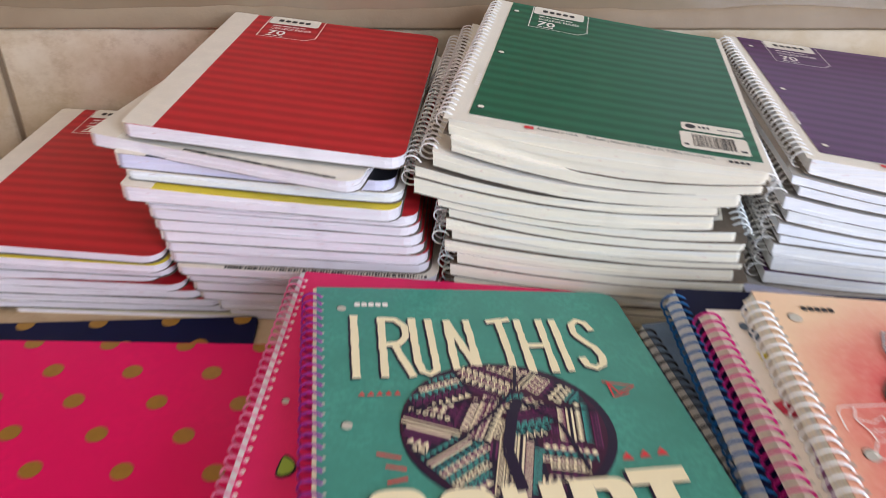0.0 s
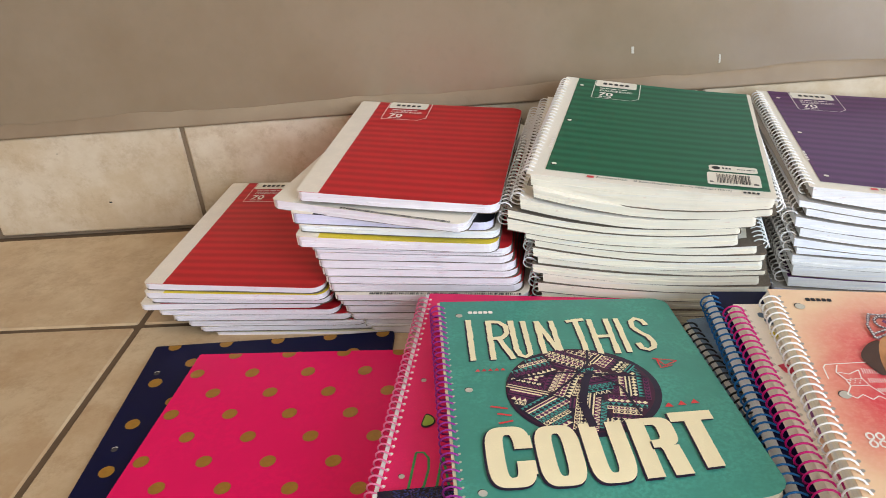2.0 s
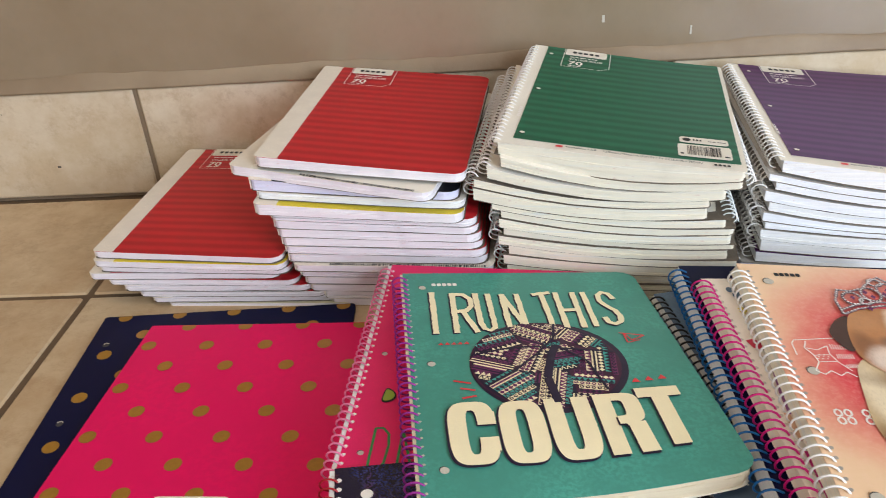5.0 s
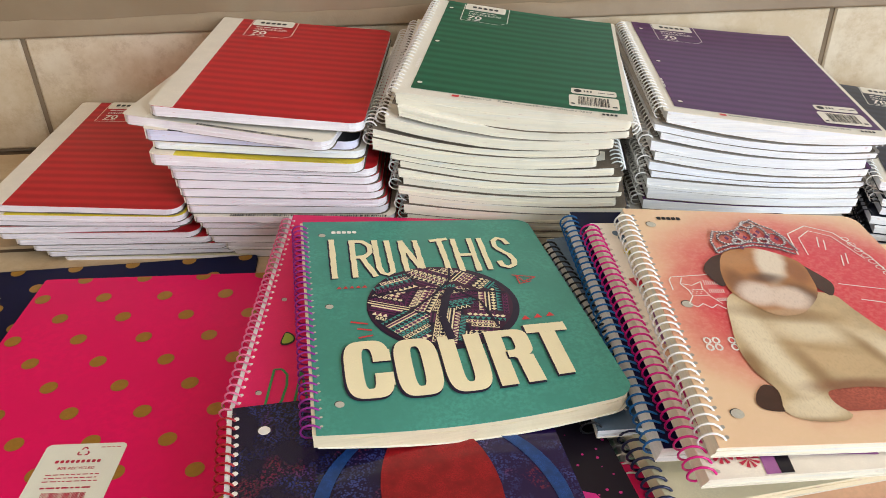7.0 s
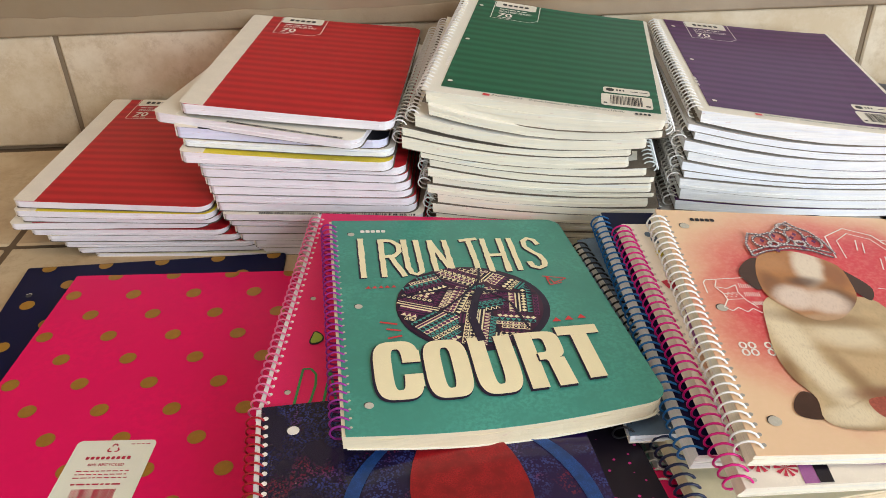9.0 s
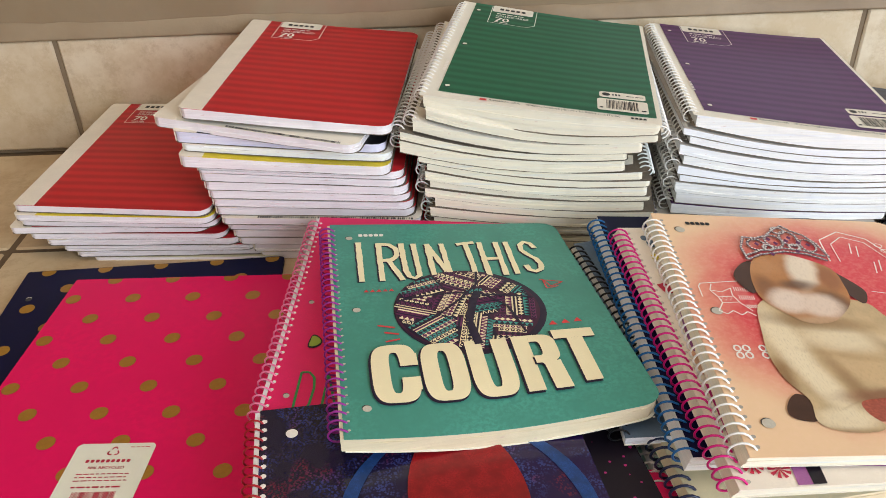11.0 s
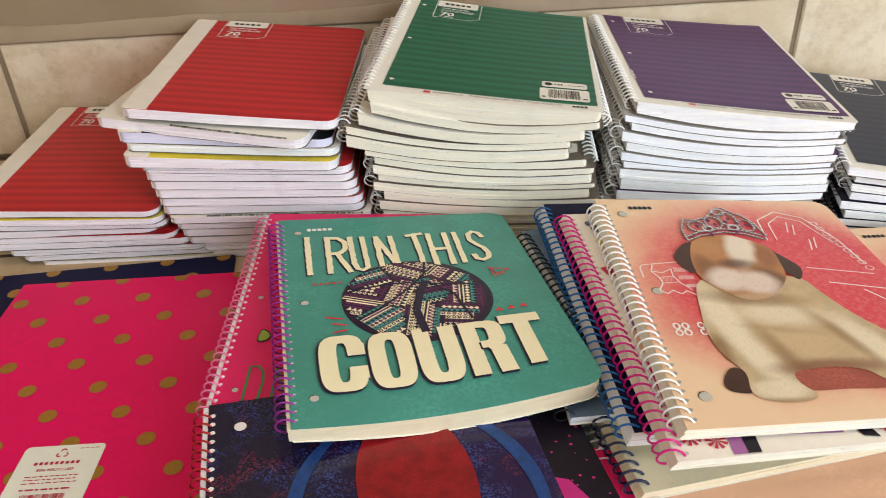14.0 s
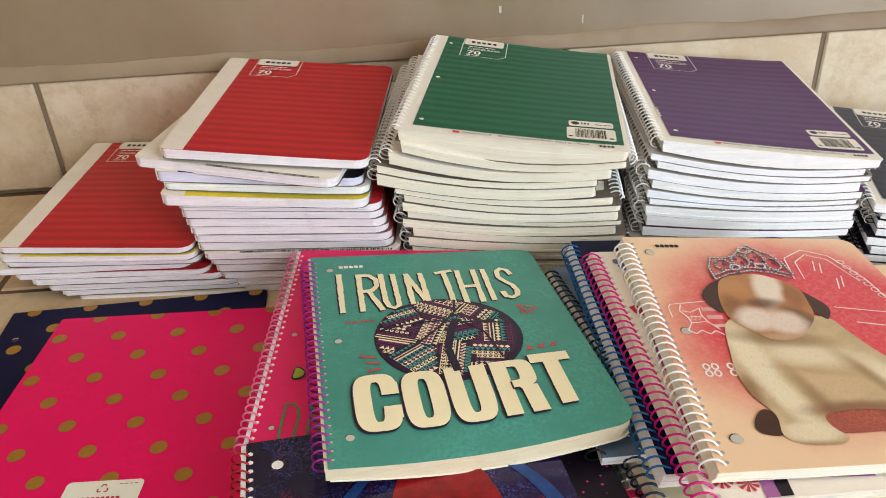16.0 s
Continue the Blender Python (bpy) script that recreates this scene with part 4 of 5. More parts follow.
def rough_stroke(points, w, seed):
    """A hand-cut band along a line in millimetres: quads with uneven edges."""
    rnd, line = random.Random(seed), []
    for (x0, y0), (x1, y1) in zip(points, points[1:]):
        n = max(1, round(math.hypot(x1 - x0, y1 - y0) / 4.5))
        line += [(x0 + (x1 - x0) * i / n, y0 + (y1 - y0) * i / n) for i in range(n)]
    line.append(points[-1])
    sides = []
    for i, (x, y) in enumerate(line):
        (x0, y0), (x1, y1) = line[max(0, i - 1)], line[min(len(line) - 1, i + 1)]
        d = math.hypot(x1 - x0, y1 - y0)
        nx, ny = -(y1 - y0) / d, (x1 - x0) / d
        a, b = w / 2 + rnd.uniform(-0.35, 0.35), w / 2 + rnd.uniform(-0.35, 0.35)
        sides.append(((x + nx * a, y + ny * a), (x - nx * b, y - ny * b)))
    return [[tuple(v / 1000 for v in p) for p in (s0[0], s0[1], s1[1], s1[0])] for s0, s1 in zip(sides, sides[1:])]


RUN = (
    ("I", [[(25.0, 172), (25.5, 234)]]),
    ("R", [[(41.0, 172), (42.0, 232)], [(42.0, 230), (51, 229), (56, 222), (56, 211), (51, 204), (42.0, 203)], [(48, 204), (57, 172)]]),
    ("U", [[(61.0, 231), (60.5, 186), (62.5, 177), (66.5, 174), (70.5, 178), (71.0, 190), (71.0, 230)]]),
    ("N", [[(82.0, 174), (82.5, 229)], [(82.5, 229), (94.5, 176)], [(95.0, 174), (95.0, 229)]]),
    ("T", [[(107.5, 227), (123.0, 230)], [(115.5, 228), (115.5, 173)]]),
    ("H", [[(127.5, 230), (126.0, 173)], [(127.0, 201), (140.0, 201)], [(141.5, 230), (139.5, 173)]]),
    ("I", [[(150.5, 230), (149.0, 174)]]),
    ("S", [[(173.5, 217), (171.5, 226), (166.5, 229), (162, 224), (161.2, 214), (164.5, 206), (169.5, 198), (171.8, 189), (169.8, 180), (164.5, 176.5), (160.0, 180), (159.0, 188)]]),
)
for k, (word, lines) in enumerate(RUN):
    shade = [q for n, line in enumerate(lines) for q in rough_stroke([(x - 0.9, y - 1.0) for x, y in line], 5.2, 10 * k + n)]
    print_on("lettering_shade", nt, T, shade, INK_DARK, 0.0004)
    print_on("lettering", nt, T, [q for n, line in enumerate(lines) for q in rough_stroke(line, 4.5, 10 * k + n)], INK_CREAM, 0.0007, "cream printed lettering")


def sphere_print():
    """The round patchwork of zigzags, triangles and bands in the middle of the cover."""
    cx, cy, R1 = 0.0995, 0.1285, 0.0540
    q = random.Random(21)
    print_on("round_rim", nt, T, [disc(cx + 0.002, cy - 0.002, R1 + 0.0025, 48)], INK_DARK, 0.0004)
    print_on("round_ground", nt, T, [disc(cx, cy, R1, 48)], INK_MAROON, 0.0006)
    sites = [(-0.030, 0.030, 20), (0.000, 0.040, -35), (0.032, 0.030, 50), (-0.040, 0.002, -25), (-0.012, 0.008, 65), (0.016, 0.010, 10), (0.040, -0.002, 80), (-0.026, -0.026, 35), (0.002, -0.030, 75), (0.028, -0.030, -15)]
    under, inks, over = {}, {}, {}
    grounds = (INK_DARK, INK_MAROON, INK_DARK, INK_DARK, INK_MAROON, INK_DARK, INK_MAROON, INK_DARK, INK_DARK, INK_MAROON)
    for s, (sx, sy, ang) in enumerate(sites):
        cell = disc(0, 0, R1 - 0.0006, 48)
        for k, (ox, oy, _) in enumerate(sites):
            if k == s:
                continue
            nx, ny = ox - sx, oy - sy
            lim = (nx * (ox + sx) + ny * (oy + sy)) / 2
            cut = []
            for a, b in zip(cell, cell[1:] + cell[:1]):
                da, db = nx * a[0] + ny * a[1] - lim, nx * b[0] + ny * b[1] - lim
                if da <= 0:
                    cut.append(a)
                if da * db < 0:
                    f = da / (da - db)
                    cut.append((a[0] + (b[0] - a[0]) * f, a[1] + (b[1] - a[1]) * f))
            cell = cut
        if len(cell) > 2:
            print_on("patch_ground", nt, T, [[(cx + x * 0.985, cy + y * 0.985) for x, y in cell]], grounds[s], 0.0007)
    a = 0.0040
    for s, (sx, sy, ang) in enumerate(sites):
        c, d = math.cos(radians(ang)), math.sin(radians(ang))
        for j in range(-12, 13):
            ground, ink = q.choice(((INK_CREAM, INK_DARK), (INK_PURPLE, INK_DARK), (INK_PURPLE, INK_CREAM), (INK_DARK, INK_CREAM), (INK_TEAL, INK_DARK), (INK_CREAM, INK_PURPLE), (INK_PURPLE, INK_DARK), (INK_TEAL, INK_MAROON), (INK_CREAM, INK_MAROON)))
            kind = q.randrange(5)
            for i in range(-12, 13):
                px, py = i * a, j * a * 1.12
                x, y = sx + c * px - d * py, sy + d * px + c * py
                if x * x + y * y > (R1 - 0.0026) ** 2:
                    continue
                far = sorted(((sites[k][0] - x) ** 2 + (sites[k][1] - y) ** 2, k) for k in range(len(sites)))
                if far[0][1] != s or math.sqrt(far[1][0]) - math.sqrt(far[0][0]) < 0.0020:
                    continue
                h, e = a * 0.5, a * 0.2
                loc = {
                    0: [[(-h, -h), (h, -h), (0, h)]],
                    1: [[(-h, 0), (0, -h), (h, 0), (0, h)]],
                    2: [[(-h, -e), (h, -e), (h, e), (-h, e)]],
                    3: [[(-h, -h), (-h + e, -h), (e / 2, h), (-e / 2, h)], [(h - e, -h), (h, -h), (e / 2, h), (-e / 2, h)]],
                    4: [disc(0, 0, h * 0.8, 8)],
                }[kind]
                turned = lambda poly: [(cx + x + c * u - d * v, cy + y + d * u + c * v) for u, v in poly]
                under.setdefault(ground, []).append(turned([(-h, -h), (h, -h), (h, h), (-h, h)]))
                inks.setdefault(ink, []).extend(turned(p) for p in loc)
                if kind == 4:
                    over.setdefault(ground, []).append(turned(disc(0, 0, h * 0.35, 6)))
    for layer, lift in ((under, 0.0010), (inks, 0.0012), (over, 0.0014)):
        for ink, shapes in layer.items():
            print_on("patchwork_print", nt, T, shapes, ink, lift)["kind"] = "stuff"
    for pts, wd in ((((-0.052, 0.012), (-0.03, 0.018), (-0.006, 0.020), (0.014, 0.016), (0.052, 0.008)), 0.0020), (((-0.046, -0.026), (-0.024, -0.010), (-0.004, 0.010), (0.012, 0.030), (0.016, 0.050)), 0.0020), (((0.000, -0.048), (-0.002, -0.020), (0.006, 0.008), (0.012, 0.020)), 0.0060), (((0.012, 0.020), (0.030, -0.002), (0.036, -0.038)), 0.0020)):
        print_on("seam_line", nt, T, stroke([(cx + x, cy + y) for x, y in pts], wd), INK_DARK, 0.0016)


sphere_print()


def heavy(ch, x, y, h, w):
    """Heavy condensed capitals C, O, U, R, T as quads and polygons."""
    s, c = 0.385 * w, 0.15 * h
    r = 0.42 * w

    def ring(a0, a1):
        # outer and inner rounded outlines by angle, joined into quads
        out = []
        n = 40
        for i in range(n + 1):
            a = radians(a0 + (a1 - a0) * i / n)
            ca, sa = math.cos(a), math.sin(a)
            e = 0.56
            ox, oy = abs(ca) ** e * (1 if ca > 0 else -1), abs(sa) ** e * (1 if sa > 0 else -1)
            out.append(((x + w / 2 + ox * w / 2, y + h / 2 + oy * h / 2), (x + w / 2 + ox * (w / 2 - s), y + h / 2 + oy * (h / 2 - c))))
        return [[p[0], q[0], q[1], p[1]] for p, q in zip(out, out[1:])]

    if ch == "O":
        return ring(0, 360)
    if ch == "C":
        return ring(18, 342) + [rect(x + w - s, y + 0.60 * h, x + w, y + 0.815 * h), rect(x + w - s, y + 0.185 * h, x + w, y + 0.40 * h)]
    if ch == "U":
        return ring(180, 360) + [rect(x, y + h / 2, x + s, y + h), rect(x + w - s, y + h / 2, x + w, y + h)]
    if ch == "R":
        k = 0.46 * h
        bowl = []
        n = 20
        for i in range(n + 1):
            a = radians(-90 + 180 * i / n)
            ca, sa = max(0.0, math.cos(a)) ** 0.55, (1 if math.sin(a) > 0 else -1) * abs(math.sin(a)) ** 0.55
            bowl.append(((x + w / 2 + ca * w / 2, y + h - (h - k) / 2 + sa * (h - k) / 2), (x + w / 2 + ca * (w / 2 - s), y + h - (h - k) / 2 + sa * ((h - k) / 2 - c * 0.9))))
        q = [[p[0], t[0], t[1], p[1]] for p, t in zip(bowl, bowl[1:])]
        return q + [rect(x, y, x + s, y + h), rect(x + s, y + h - c * 0.9, x + w / 2, y + h), rect(x + s, y + k, x + w / 2, y + k + c * 0.9), [(x + w - s * 1.02, y), (x + w, y), (x + w - s * 0.15, y + k + 0.02 * h), (x + w / 2, y + k + 0.02 * h), (x + w - s * 1.15, y + k - 0.04 * h)]]
    return [rect(x, y + h - c * 1.2, x + w, y + h), rect(x + w / 2 - s / 2, y, x + w / 2 + s / 2, y + h - c * 1.2)]


for word, x, y, h, w in (("C", 0.0238, 0.0278, 0.0592, 0.0312), ("O", 0.0570, 0.0265, 0.0585, 0.0298), ("U", 0.0890, 0.0258, 0.0590, 0.0298), ("R", 0.1222, 0.0268, 0.0590, 0.0300), ("T", 0.1522, 0.0302, 0.0595, 0.0298)):
    sh = [[(px - 0.0011, py - 0.0012) for px, py in q] for q in heavy(word, x - 0.0006, y - 0.0006, h + 0.0012, w + 0.0012)]
    print_on("lettering_shade", nt, T, sh, INK_DARK, 0.0012)
    print_on("lettering", nt, T, heavy(word, x, y, h, w), INK_CREAM, 0.0015, "bold cream printed lettering")
tri = lambda x, y, s: [(x - s, y - s * 0.7), (x + s, y - s * 0.8), (x + s * 0.2, y + s)]
for q in ([tri(0.157, 0.100, 0.0032), tri(0.1665, 0.101, 0.0032), tri(0.176, 0.102, 0.0032)] + [tri(0.027 + 0.0048 * i, 0.158, 0.0020) for i in range(5)] + stroke([(0.032, 0.112), (0.044, 0.108)], 0.0018) + stroke([(0.036, 0.103), (0.046, 0.100)], 0.0018) + stroke([(0.036, 0.092), (0.046, 0.094)], 0.0018) + stroke([(0.163, 0.163), (0.181, 0.158), (0.170, 0.152), (0.166, 0.163), (0.166, 0.149), (0.176, 0.152)], 0.0011)):
    print_on("red_mark", nt, T, [q], INK_RED, 0.0008)

# ---- right-hand pile under the coral notebook ----
G2 = "notebooks in the mixed pile"
loose(0.1600, 0.245, 3, (0.0085,) * 4, 0.0083, "mint patterned spiral notebook at the bottom of the pile", MINT_CARD, WHITE_PAGE, W_WHITE, group=G2, seed=101)
loose(0.222, 0.212, 0, (0.0170,) * 4, 0.0083, "cream spiral notebook near the bottom of the pile", CREAM_CARD, CREAM_PAGE, W_WHITE, group=G2, seed=102)
loose(0.1660, 0.250, 4, (0.0255,) * 4, 0.0083, "mint spiral notebook low in the pile", MINT_CARD, WHITE_PAGE, W_WHITE, group=G2, seed=109)
nbm, Am = loose(0.188, 0.206, -1, (0.0335,) * 4, 0.0078, "peach spiral notebook in the pile", PEACH_CARD, CREAM_PAGE, W_NAVY, group=G2, seed=103)
nbc, Ac = loose(0.1785, 0.2150, 8.0, (0.0420,) * 4, 0.0080, "cream spiral notebook with dark navy wire in the pile", CREAM_CARD, TAN_PAGE, W_NAVY, group=G2, seed=104, gauge=0.0010, radius=0.0078, skew=0.003)
print_each("dark_diamond", nbc, Ac, [[(x - 0.004, y), (x, y - 0.005), (x + 0.004, y), (x, y + 0.005)] for x, y in ((0.075, 0.012), (0.088, 0.0115), (0.103, 0.013), (0.118, 0.015), (0.128, 0.012))], INK_INDIGO, 0.0005)
As = rigid(0.1430, 0.2770, 1, (0.0480,) * 4, 0.150, 0.213)
nbs = notebook(As, As.down(0.0072), "small slate blue spiral notebook with dark wire in the pile", SLATE, CARD, WHITE_PAGE, W_BLACK, r=0.008, group=G2, seed=105, gauge=0.00075, radius=0.0070)
print_on("speckle", nbs, As, [disc(sp.uniform(0.01, 0.14), sp.uniform(0.004, 0.2), sp.uniform(0.0003, 0.0011), 7) for i in range(90)], INK_WHITE, 0.0004)["kind"] = "stuff"
loose(0.1865, 0.3000, 11, (0.0540,) * 4, 0.0056, "slate blue spiral notebook with black wire, slanting in the pile", SLATE, WHITE_PAGE, W_BLACK, 0.150, group=G2, seed=110, gauge=0.0009, radius=0.0066, skew=0.002, l=0.208)
nbb, Ab = loose(0.1775, 0.2420, 1.6, (0.0665, 0.0605, 0.0715, 0.0565), 0.0120, "midnight blue spiral notebook with blue wire in the pile", MIDNIGHT, WHITE_PAGE, W_BLUE, group=G2, seed=106, gauge=0.0008, radius=0.0081, skew=0.004, l=0.279)
nbv, Av = loose(0.1930, 0.2080, 2.6, (0.0758, 0.0693, 0.0798, 0.0648), 0.0068, "white candy print spiral notebook with magenta wire in the pile", PRINT_WHITE, CREAM_PAGE, W_MAGENTA, group=G2, seed=107, gauge=0.0008, radius=0.0081, skew=0.004, l=0.279)
punch_row(nbv, Av, HOLE, 0.0076, 0.0015)
for x, y in ((0.0140, 0.0170), (0.0287, 0.0130), (0.136, 0.014)):
    swirl = []
    for k in range(9):
        a = 2 * math.pi * k / 9
        swirl.append([(x, y), (x + 0.0068 * math.cos(a), y + 0.0068 * math.sin(a)), (x + 0.0068 * math.cos(a + 0.38), y + 0.0068 * math.sin(a + 0.38))])
    print_on("candy_swirl", nbv, Av, swirl, INK_CRIMSON, 0.0006)
print_each("dark_shape", nbv, Av, [[(0.044, 0.001), (0.052, 0.001), (0.056, 0.040), (0.046, 0.040)], [(0.118, 0.006), (0.128, 0.004), (0.118, 0.040), (0.108, 0.040)]], DEEP_CARD, 0.0007)
print_each("mauve_shape", nbv, Av, [[(0.035, 0.001), (0.044, 0.001), (0.046, 0.030), (0.037, 0.022)], [(0.056, 0.014), (0.108, 0.010), (0.104, 0.040), (0.056, 0.040)], [(0.0125, 0.118), (0.019, 0.120), (0.026, 0.160), (0.018, 0.166), (0.0140, 0.140)]], LILAC_INK, 0.0005)
print_each("orange_shape", nbv, Av, [disc(0.160, 0.013, 0.010, 16, 0.8), [(0.010, 0.122), (0.013, 0.120), (0.0165, 0.098), (0.0115, 0.094), (0.0095, 0.104)], disc(0.185, 0.016, 0.008)], PEACH_CARD, 0.0006)
print_each("yellow_flower", nbv, Av, [[(0.0205 + (0.0046 if k % 2 else 0.0022) * math.cos(k * 0.5236), 0.234 + (0.0056 if k % 2 else 0.0026) * math.sin(k * 0.5236)) for k in range(12)]], YELLOW, 0.0005)
print_each("grey_shape", nbv, Av, [disc(0.0225, 0.254, 0.0040, 12, 1.4), disc(0.0185, 0.262, 0.0030, 12, 1.3)], SLATE, 0.0005)
print_each("red_shape", nbv, Av, [[(0.010, 0.196), (0.016, 0.198), (0.024, 0.190), (0.020, 0.184), (0.013, 0.187)]], INK_CRIMSON, 0.0006)
print_each("magenta_shape", nbv, Av, [[(0.0085, 0.040), (0.013, 0.036), (0.020, 0.062), (0.019, 0.084), (0.0100, 0.086)]], MAGENTA_INK, 0.0006)
bull_A = Patch((0.2016, 0.2218, 0.0867), (0.4116, 0.2234, 0.0792), (0.2093, 0.4940, 0.0888), (0.4117, 0.4870, 0.0745), 0.205, 0.267)
nc = notebook(bull_A, bull_A.down(0.0082, 0.0040), "coral and cream spiral notebook with white wire, topping mixed pile", CORAL, CARD, CREAM_PAGE, W_WHITE, r=0.012, cx=0.0006, group=G2, seed=108, gauge=0.0008, radius=0.0080, dx=0.0008)
Cc = bull_A
punch_row(nc, Cc, GREY_CARD, 0.0072, 0.0015)
binder_holes(nc, Cc, HOLE, 0.0195, 0.0040)
print_on("brand_mark", nc, Cc, [rounded(0.0265 + 0.0042 * i, 0.2495, 0.0300 + 0.0042 * i, 0.2540, 0.0011, 3) for i in range(5)], INK_BLACK, 0.0006)
# plain printed forms: a pale body, an oval above it and a grey arch
def mm(*p):
    """A closed smooth outline through points in millimetres."""
    n, out = len(p), []
    for i in range(n):
        a, b, c, d = (p[(i + k) % n] for k in (-1, 0, 1, 2))
        for t in (0.0, 0.25, 0.5, 0.75):
            out.append(tuple(0.0005 * (2 * b[k] + (c[k] - a[k]) * t + (2 * a[k] - 5 * b[k] + 4 * c[k] - d[k]) * t * t + (3 * b[k] - a[k] - 3 * c[k] + d[k]) * t ** 3) for k in (0, 1)))
    return out



def soft_print(name, base, blobs):
    """Printed card in one colour with soft-edged ovals of other tones: centre and radii in millimetres, turn, colour, softness, strength."""
    m = Mat(name, 0.32, 0.4)
    x, y = m.uv()
    wob = m.math("MULTIPLY", m.math("SUBTRACT", m.noise(70, 4, "UV"), 0.5), 0.45)
    a = m.mix(m.step(m.noise(45, 4, "UV"), 0.3, 0.7), dim(base, 0.88), dim(base, 1.1))
    for cx, cy, rx, ry, turn, c, soft, amount in blobs:
        dx, dy = m.math("SUBTRACT", x, cx / 1000), m.math("SUBTRACT", y, cy / 1000)
        ca, sa = math.cos(radians(turn)), math.sin(radians(turn))
        u = m.math("DIVIDE", m.math("ADD", m.math("MULTIPLY", dx, ca), m.math("MULTIPLY", dy, sa)), rx / 1000)
        v = m.math("DIVIDE", m.math("SUBTRACT", m.math("MULTIPLY", dy, ca), m.math("MULTIPLY", dx, sa)), ry / 1000)
        r = m.math("ADD", m.math("SQRT", m.math("ADD", m.math("MULTIPLY", u, u), m.math("MULTIPLY", v, v))), wob)
        a = m.mix(m.math("MULTIPLY", m.step(r, 1 + soft, 1 - soft), amount), a, c)
    hair = m.noise(1.0, 3, "UV", (900, 260, 1), 0.7)
    a = m.mix(m.math("MULTIPLY", m.step(hair, 0.45, 0.75), 0.22), a, S(120, 92, 64))
    return m.colour(a)


PALE, WARM, BROWN = S(238, 222, 190), S(210, 180, 138), S(136, 98, 60)
BODY_TONES = soft_print("cream_soft_print", S(200, 174, 134), [
    (56, 104, 11, 34, 8, PALE, 0.5, 0.9), (64, 64, 9, 34, 14, PALE, 0.5, 0.9), (68, 28, 18, 9, 0, PALE, 0.4, 0.8),
    (97, 103, 28, 12, -8, PALE, 0.6, 0.8), (106, 72, 30, 14, -10, WARM, 0.6, 0.8), (150, 58, 10, 46, 20, PALE, 0.5, 0.9),
    (84, 122, 36, 8, -8, BROWN, 0.6, 0.6), (83, 64, 5, 26, 16, BROWN, 0.8, 0.6), (108, 47, 34, 7, 0, S(134, 84, 60), 0.6, 0.8),
    (43, 64, 6, 18, 0, BROWN, 0.6, 0.8), (122, 92, 5, 24, 24, S(176, 144, 102), 0.8, 0.4), (92, 86, 24, 3, -12, S(176, 140, 100), 0.8, 0.4),
    (133, 72, 4, 26, 22, BROWN, 0.8, 0.5), (52, 16, 34, 4, 0, BROWN, 0.7, 0.6)])
TOP_TONES = soft_print("tan_soft_print", S(184, 126, 78), [
    (68, 190, 16, 12, 0, S(196, 140, 92), 0.5, 0.8), (116, 176, 8, 16, 0, S(150, 92, 56), 0.5, 0.8), (100, 188, 11, 26, -14, S(236, 220, 198), 0.35, 1.0),
    (64, 160, 8, 16, 0, S(120, 76, 50), 0.6, 0.7), (110, 142, 10, 18, 20, S(74, 48, 38), 0.6, 0.75), (76, 146, 15, 14, 0, S(232, 212, 196), 0.4, 1.0),
    (97, 140, 15, 14, 0, S(230, 208, 190), 0.4, 1.0), (88, 166, 12, 6, 0, S(84, 56, 48), 0.7, 0.8), (85, 122, 22, 5, 0, S(196, 160, 126), 0.6, 0.9)])


def soft_form(name, outline, material, lift, label=""):
    vs = [Cc.at(x, y, lift) - nc.location for x, y in outline]
    part(name, mesh_of(name, vs, [tuple(range(len(vs)))], outline), material, COVER[nc.name], label)


soft_form("red_shade", mm((80, 28), (110, 26), (138, 26), (152, 40), (125, 54), (90, 52)), plain("red_brown_print", S(172, 88, 72), 0.4, 0.3, 40), 0.0005)
soft_form("foot_form", mm((34, 34), (38, 28), (50, 27), (56, 40), (46, 50), (38, 44)), FUR_DARK, 0.0007)
soft_form("pale_form", mm((51, 141), (43, 108), (40, 84), (43, 62), (51, 44), (49, 26), (60, 18), (80, 17), (88, 22), (82, 32), (82, 42), (94, 45), (110, 46), (128, 42), (140, 30), (170, 24), (176, 50), (165, 75), (149, 101), (138, 128), (131, 145), (110, 150), (70, 150)), BODY_TONES, 0.0009, "plain cream printed shape")
soft_form("side_form", mm((44, 176), (48, 160), (53, 155), (60, 165), (66, 190), (62, 197), (52, 190)), FUR_DARK, 0.0010)
soft_form("side_form", mm((120, 188), (132, 172), (137, 158), (130, 144), (124, 152), (116, 170)), FUR_DARK, 0.0010)
soft_form("oval_form", mm((66, 199), (58, 180), (55, 160), (57, 145), (68, 130), (80, 120), (96, 121), (108, 130), (120, 146), (124, 165), (123, 189), (100, 206), (80, 206)), TOP_TONES, 0.0012)


def beads(points, step, r, seed):
    """Small dots in a row along a line in millimetres."""
    rnd, out = random.Random(seed), []
    for (x0, y0), (x1, y1) in zip(points, points[1:]):
        n = max(1, round(math.hypot(x1 - x0, y1 - y0) / step))
        for i in range(n):
            f = i / n
            out.append(disc((x0 + (x1 - x0) * f) / 1000, (y0 + (y1 - y0) * f) / 1000, r * rnd.uniform(0.7, 1.2), 7))
    return out


def ring_of(cx, cy, rx, ry, a0=0, a1=360):
    return [(cx + rx * math.cos(radians(a)), cy + ry * math.sin(radians(a))) for a in range(a0, a1 + 1, 20)]


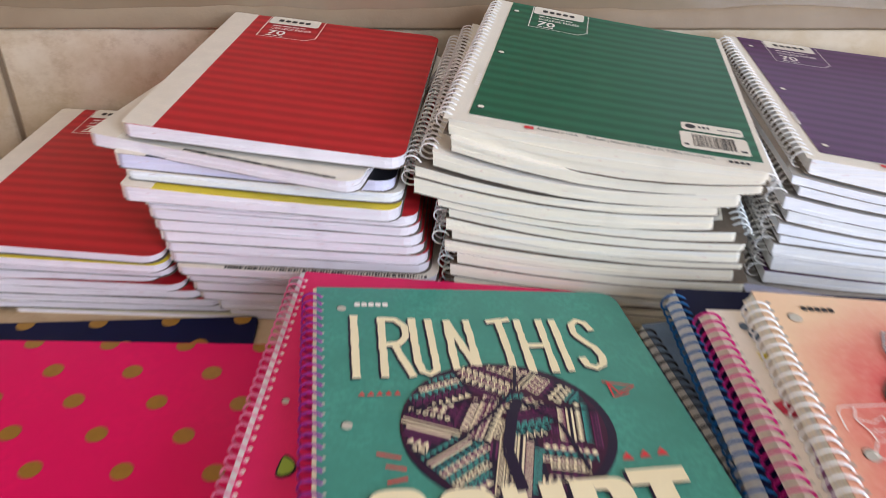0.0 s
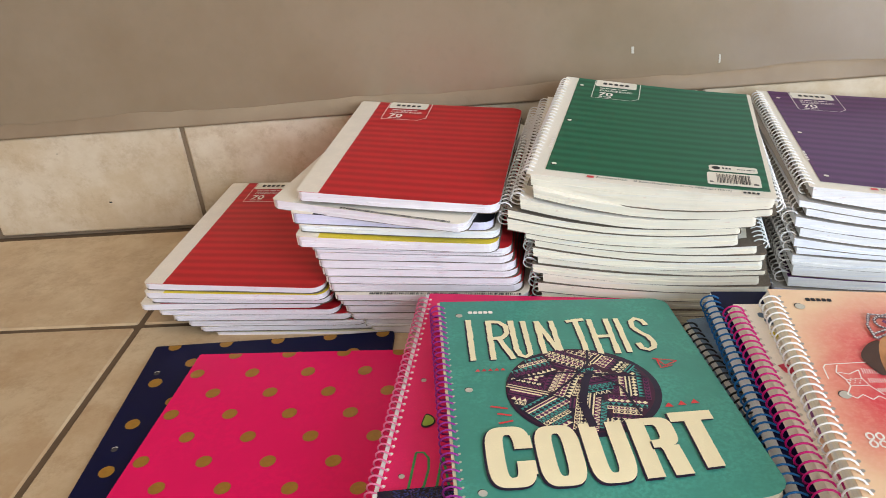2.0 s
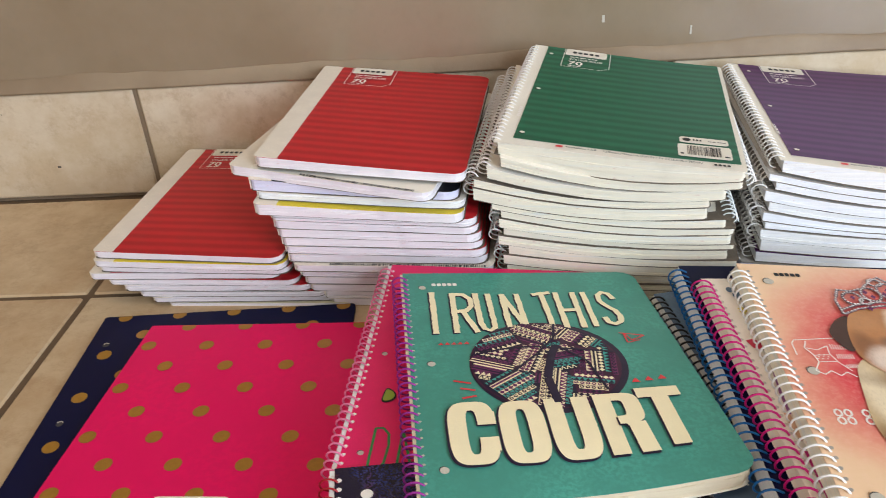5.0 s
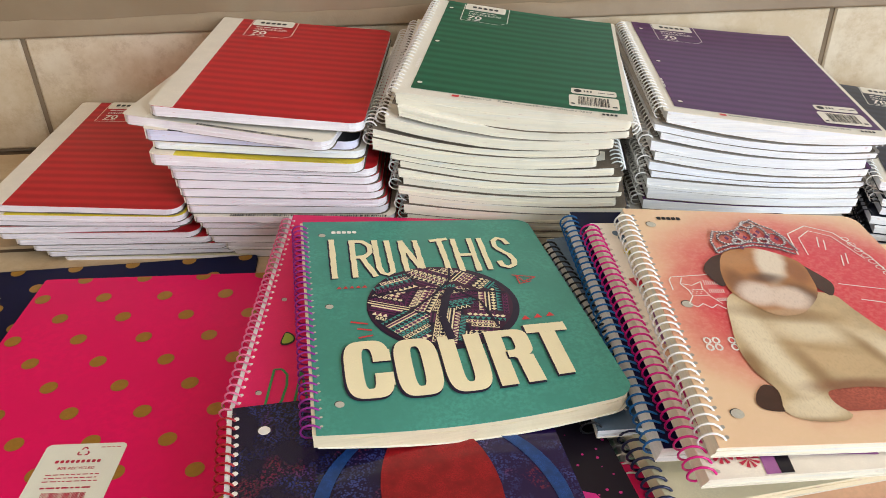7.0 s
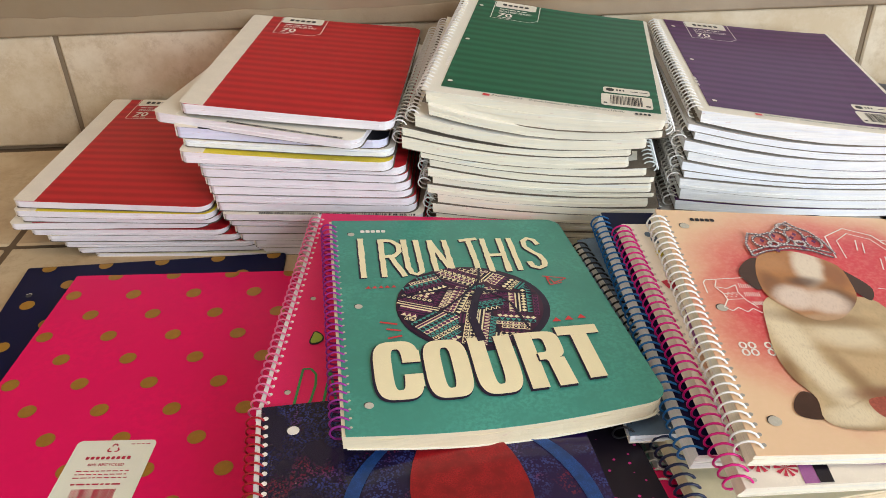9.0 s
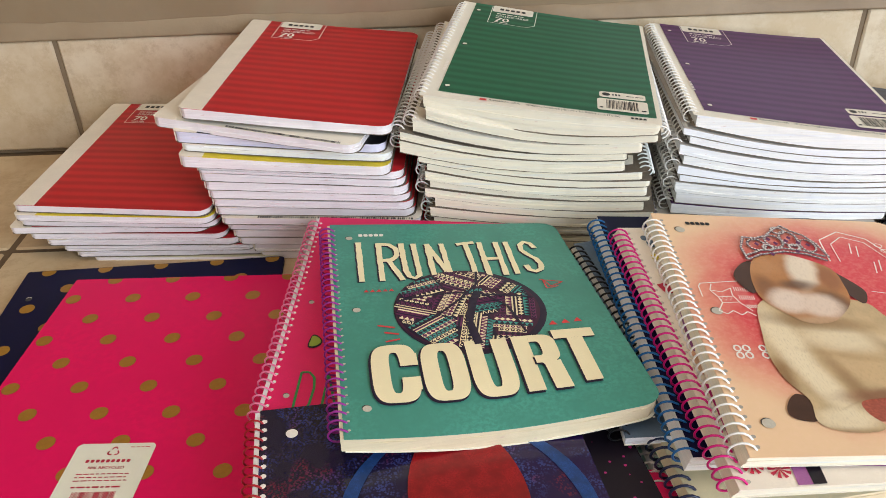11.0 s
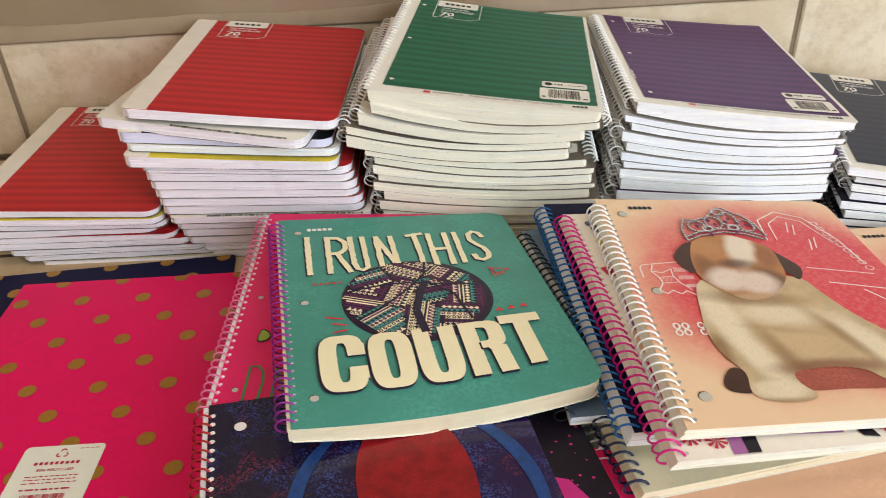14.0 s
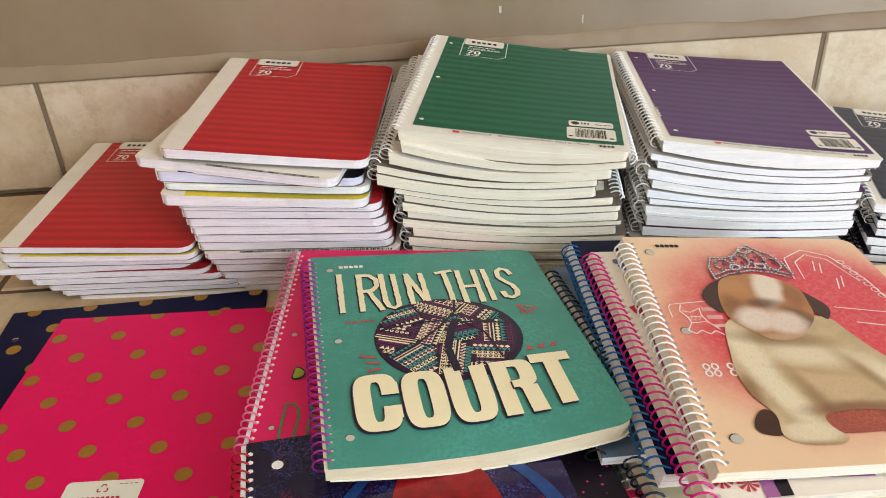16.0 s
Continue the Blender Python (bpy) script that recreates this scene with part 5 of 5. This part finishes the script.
# a grey jewelled arch over the oval
arch = [[(63, 199), (75, 206), (95, 211), (112, 208), (126, 199)], [(62, 204), (75, 211), (95, 216), (112, 213), (127, 205)], [(62, 200), (62, 216), (68, 231), (78, 230), (88, 234), (97, 244), (106, 251), (112, 243), (120, 237), (126, 224), (129, 203)]]
arch += [ring_of(76, 220, 7, 8), ring_of(92, 226, 7, 9), ring_of(106, 231, 7, 11), ring_of(118, 221, 6, 9), ring_of(84, 216, 4, 4), ring_of(106, 218, 4, 4), ring_of(101, 243, 5, 5)]
SILVER_LIGHT = plain("light_silver_print", S(226, 218, 216), 0.4, 0.15, 300)
SILVER_DARK = plain("dark_silver_print", S(110, 92, 98), 0.4, 0.3, 300)
for name, ink, step, r, lift, seed in (("arch_shade", SILVER_DARK, 1.5, 0.0013, 0.0016, 1), ("arch_dotting", SILVER_PRINT, 1.9, 0.0011, 0.0019, 2), ("arch_glitter", SILVER_LIGHT, 3.1, 0.0008, 0.0022, 3)):
    print_on(name, nc, Cc, [b for k, line in enumerate(arch) for b in beads(line, step, r, seed + 7 * k)], ink, lift)["kind"] = "stuff"
print_on("arch_jewelling", nc, Cc, [[(x / 1000 - 0.002, y / 1000), (x / 1000, y / 1000 - 0.003), (x / 1000 + 0.002, y / 1000), (x / 1000, y / 1000 + 0.003)] for x, y in ((76, 220), (92, 222), (88, 228), (106, 231), (102, 226), (118, 221), (111, 224), (84, 206), (106, 211))], INK_PURPLE, 0.0024)["kind"] = "stuff"
line_art = stroke([(0.128, 0.200), (0.132, 0.232), (0.152, 0.246), (0.172, 0.236), (0.186, 0.200), (0.190, 0.165)], 0.0012) + stroke([(0.136, 0.200), (0.139, 0.226), (0.152, 0.238), (0.168, 0.230), (0.180, 0.196)], 0.0009)
for x, y in ((0.150, 0.212), (0.154, 0.208), (0.158, 0.185), (0.163, 0.188)):
    line_art += stroke([(x, y), (x + 0.005, y + 0.016)], 0.0010)
line_art += stroke([(0.142, 0.160), (0.190, 0.150)], 0.0010) + stroke([(0.150, 0.140), (0.198, 0.128)], 0.0012) + stroke([(0.172, 0.130), (0.200, 0.090)], 0.0012)
line_art += stroke([(0.0135, 0.150), (0.0138, 0.163), (0.016, 0.1665), (0.048, 0.1705)], 0.0009)
line_art += stroke([(0.024, 0.166), (0.021, 0.158), (0.025, 0.150), (0.026, 0.143), (0.021, 0.134), (0.026, 0.130), (0.031, 0.134), (0.036, 0.129), (0.041, 0.133), (0.046, 0.128)], 0.0009)
line_art += stroke([(0.022, 0.158), (0.029, 0.156), (0.037, 0.161), (0.036, 0.152), (0.039, 0.143), (0.045, 0.134)], 0.0008) + stroke([(0.025, 0.150), (0.036, 0.151)], 0.0007) + stroke([(0.026, 0.143), (0.038, 0.144)], 0.0007)
for k in range(8):
    line_art += stroke([(0.0395 + 0.0016 * k, 0.163 - 0.0003 * k), (0.0392 + 0.0016 * k, 0.157)], 0.0006) + stroke([(0.0405 + 0.0015 * k, 0.152), (0.0402 + 0.0015 * k, 0.147)], 0.0006) + stroke([(0.043 + 0.0012 * k, 0.141), (0.0432 + 0.0012 * k, 0.137)], 0.0006)
    line_art += [disc(0.0265 + 0.0011 * k, 0.1465 + 0.0022 * (k % 3), 0.0006, 6)]
# scalloped edge round the sketched frame
line_art += [q for k in range(9) for q in stroke([(0.178 + 0.0016 * k + 0.003 * math.cos(a), 0.226 - 0.0085 * k + 0.003 * math.sin(a)) for a in [i * math.pi / 4 for i in range(9)]], 0.0008)]
print_on("line_drawing", nc, Cc, line_art, INK_WHITE, 0.0007)["kind"] = "stuff"
loops = []
for x in (0.0215, 0.0275, 0.0385, 0.0445):
    for y in (0.0865, 0.0935):
        loops += stroke([(x + 0.0022 * math.cos(a), y + 0.0030 * math.sin(a)) for a in [i * math.pi / 5 for i in range(11)]], 0.0014)
print_on("looped_ornament", nc, Cc, loops, INK_WHITE, 0.0005)["kind"] = "stuff"

# coral notebooks lying beyond the mixed pile
for k in range(3):
    nbl, Al = loose(0.424, 0.236 + 0.004 * k, -3, (0.0095 + 0.0095 * k,) * 4, 0.0092, "coral and cream spiral notebook in a low pile", CORAL, CREAM_PAGE, W_WHITE, group="low coral notebooks", seed=120 + k)
print_on("brand_mark", nbl, Al, [rounded(0.0265 + 0.0042 * i, 0.2495, 0.0300 + 0.0042 * i, 0.2540, 0.0011, 3) for i in range(5)], INK_BLACK, 0.0006)

# ---- floor tiles ----
TP, Y_CUT = 0.3235, 0.8455
h = (TP - 0.0076) / 2
whole = mesh_of("tile", *box(-h, h, -h, h, -0.008, 0.0, 0.0018))
y_row = 0.616 + TP / 2
cut = mesh_of("tile", *box(-h, h, -h, Y_CUT - y_row, -0.008, 0.0, 0.0018))
for me in (whole, cut):
    me.materials.append(TILE)
for i in range(-6, 12):
    for j in range(-10, 1):
        x, y = -0.420 + TP * (i + 0.5), y_row + TP * j
        if R["x0"] + 0.02 < x < R["x1"] - 0.02 and R["y0"] < y < R["y1"]:
            part("tile", cut if j == 0 else whole, None, floor).location = (x, y, 0)
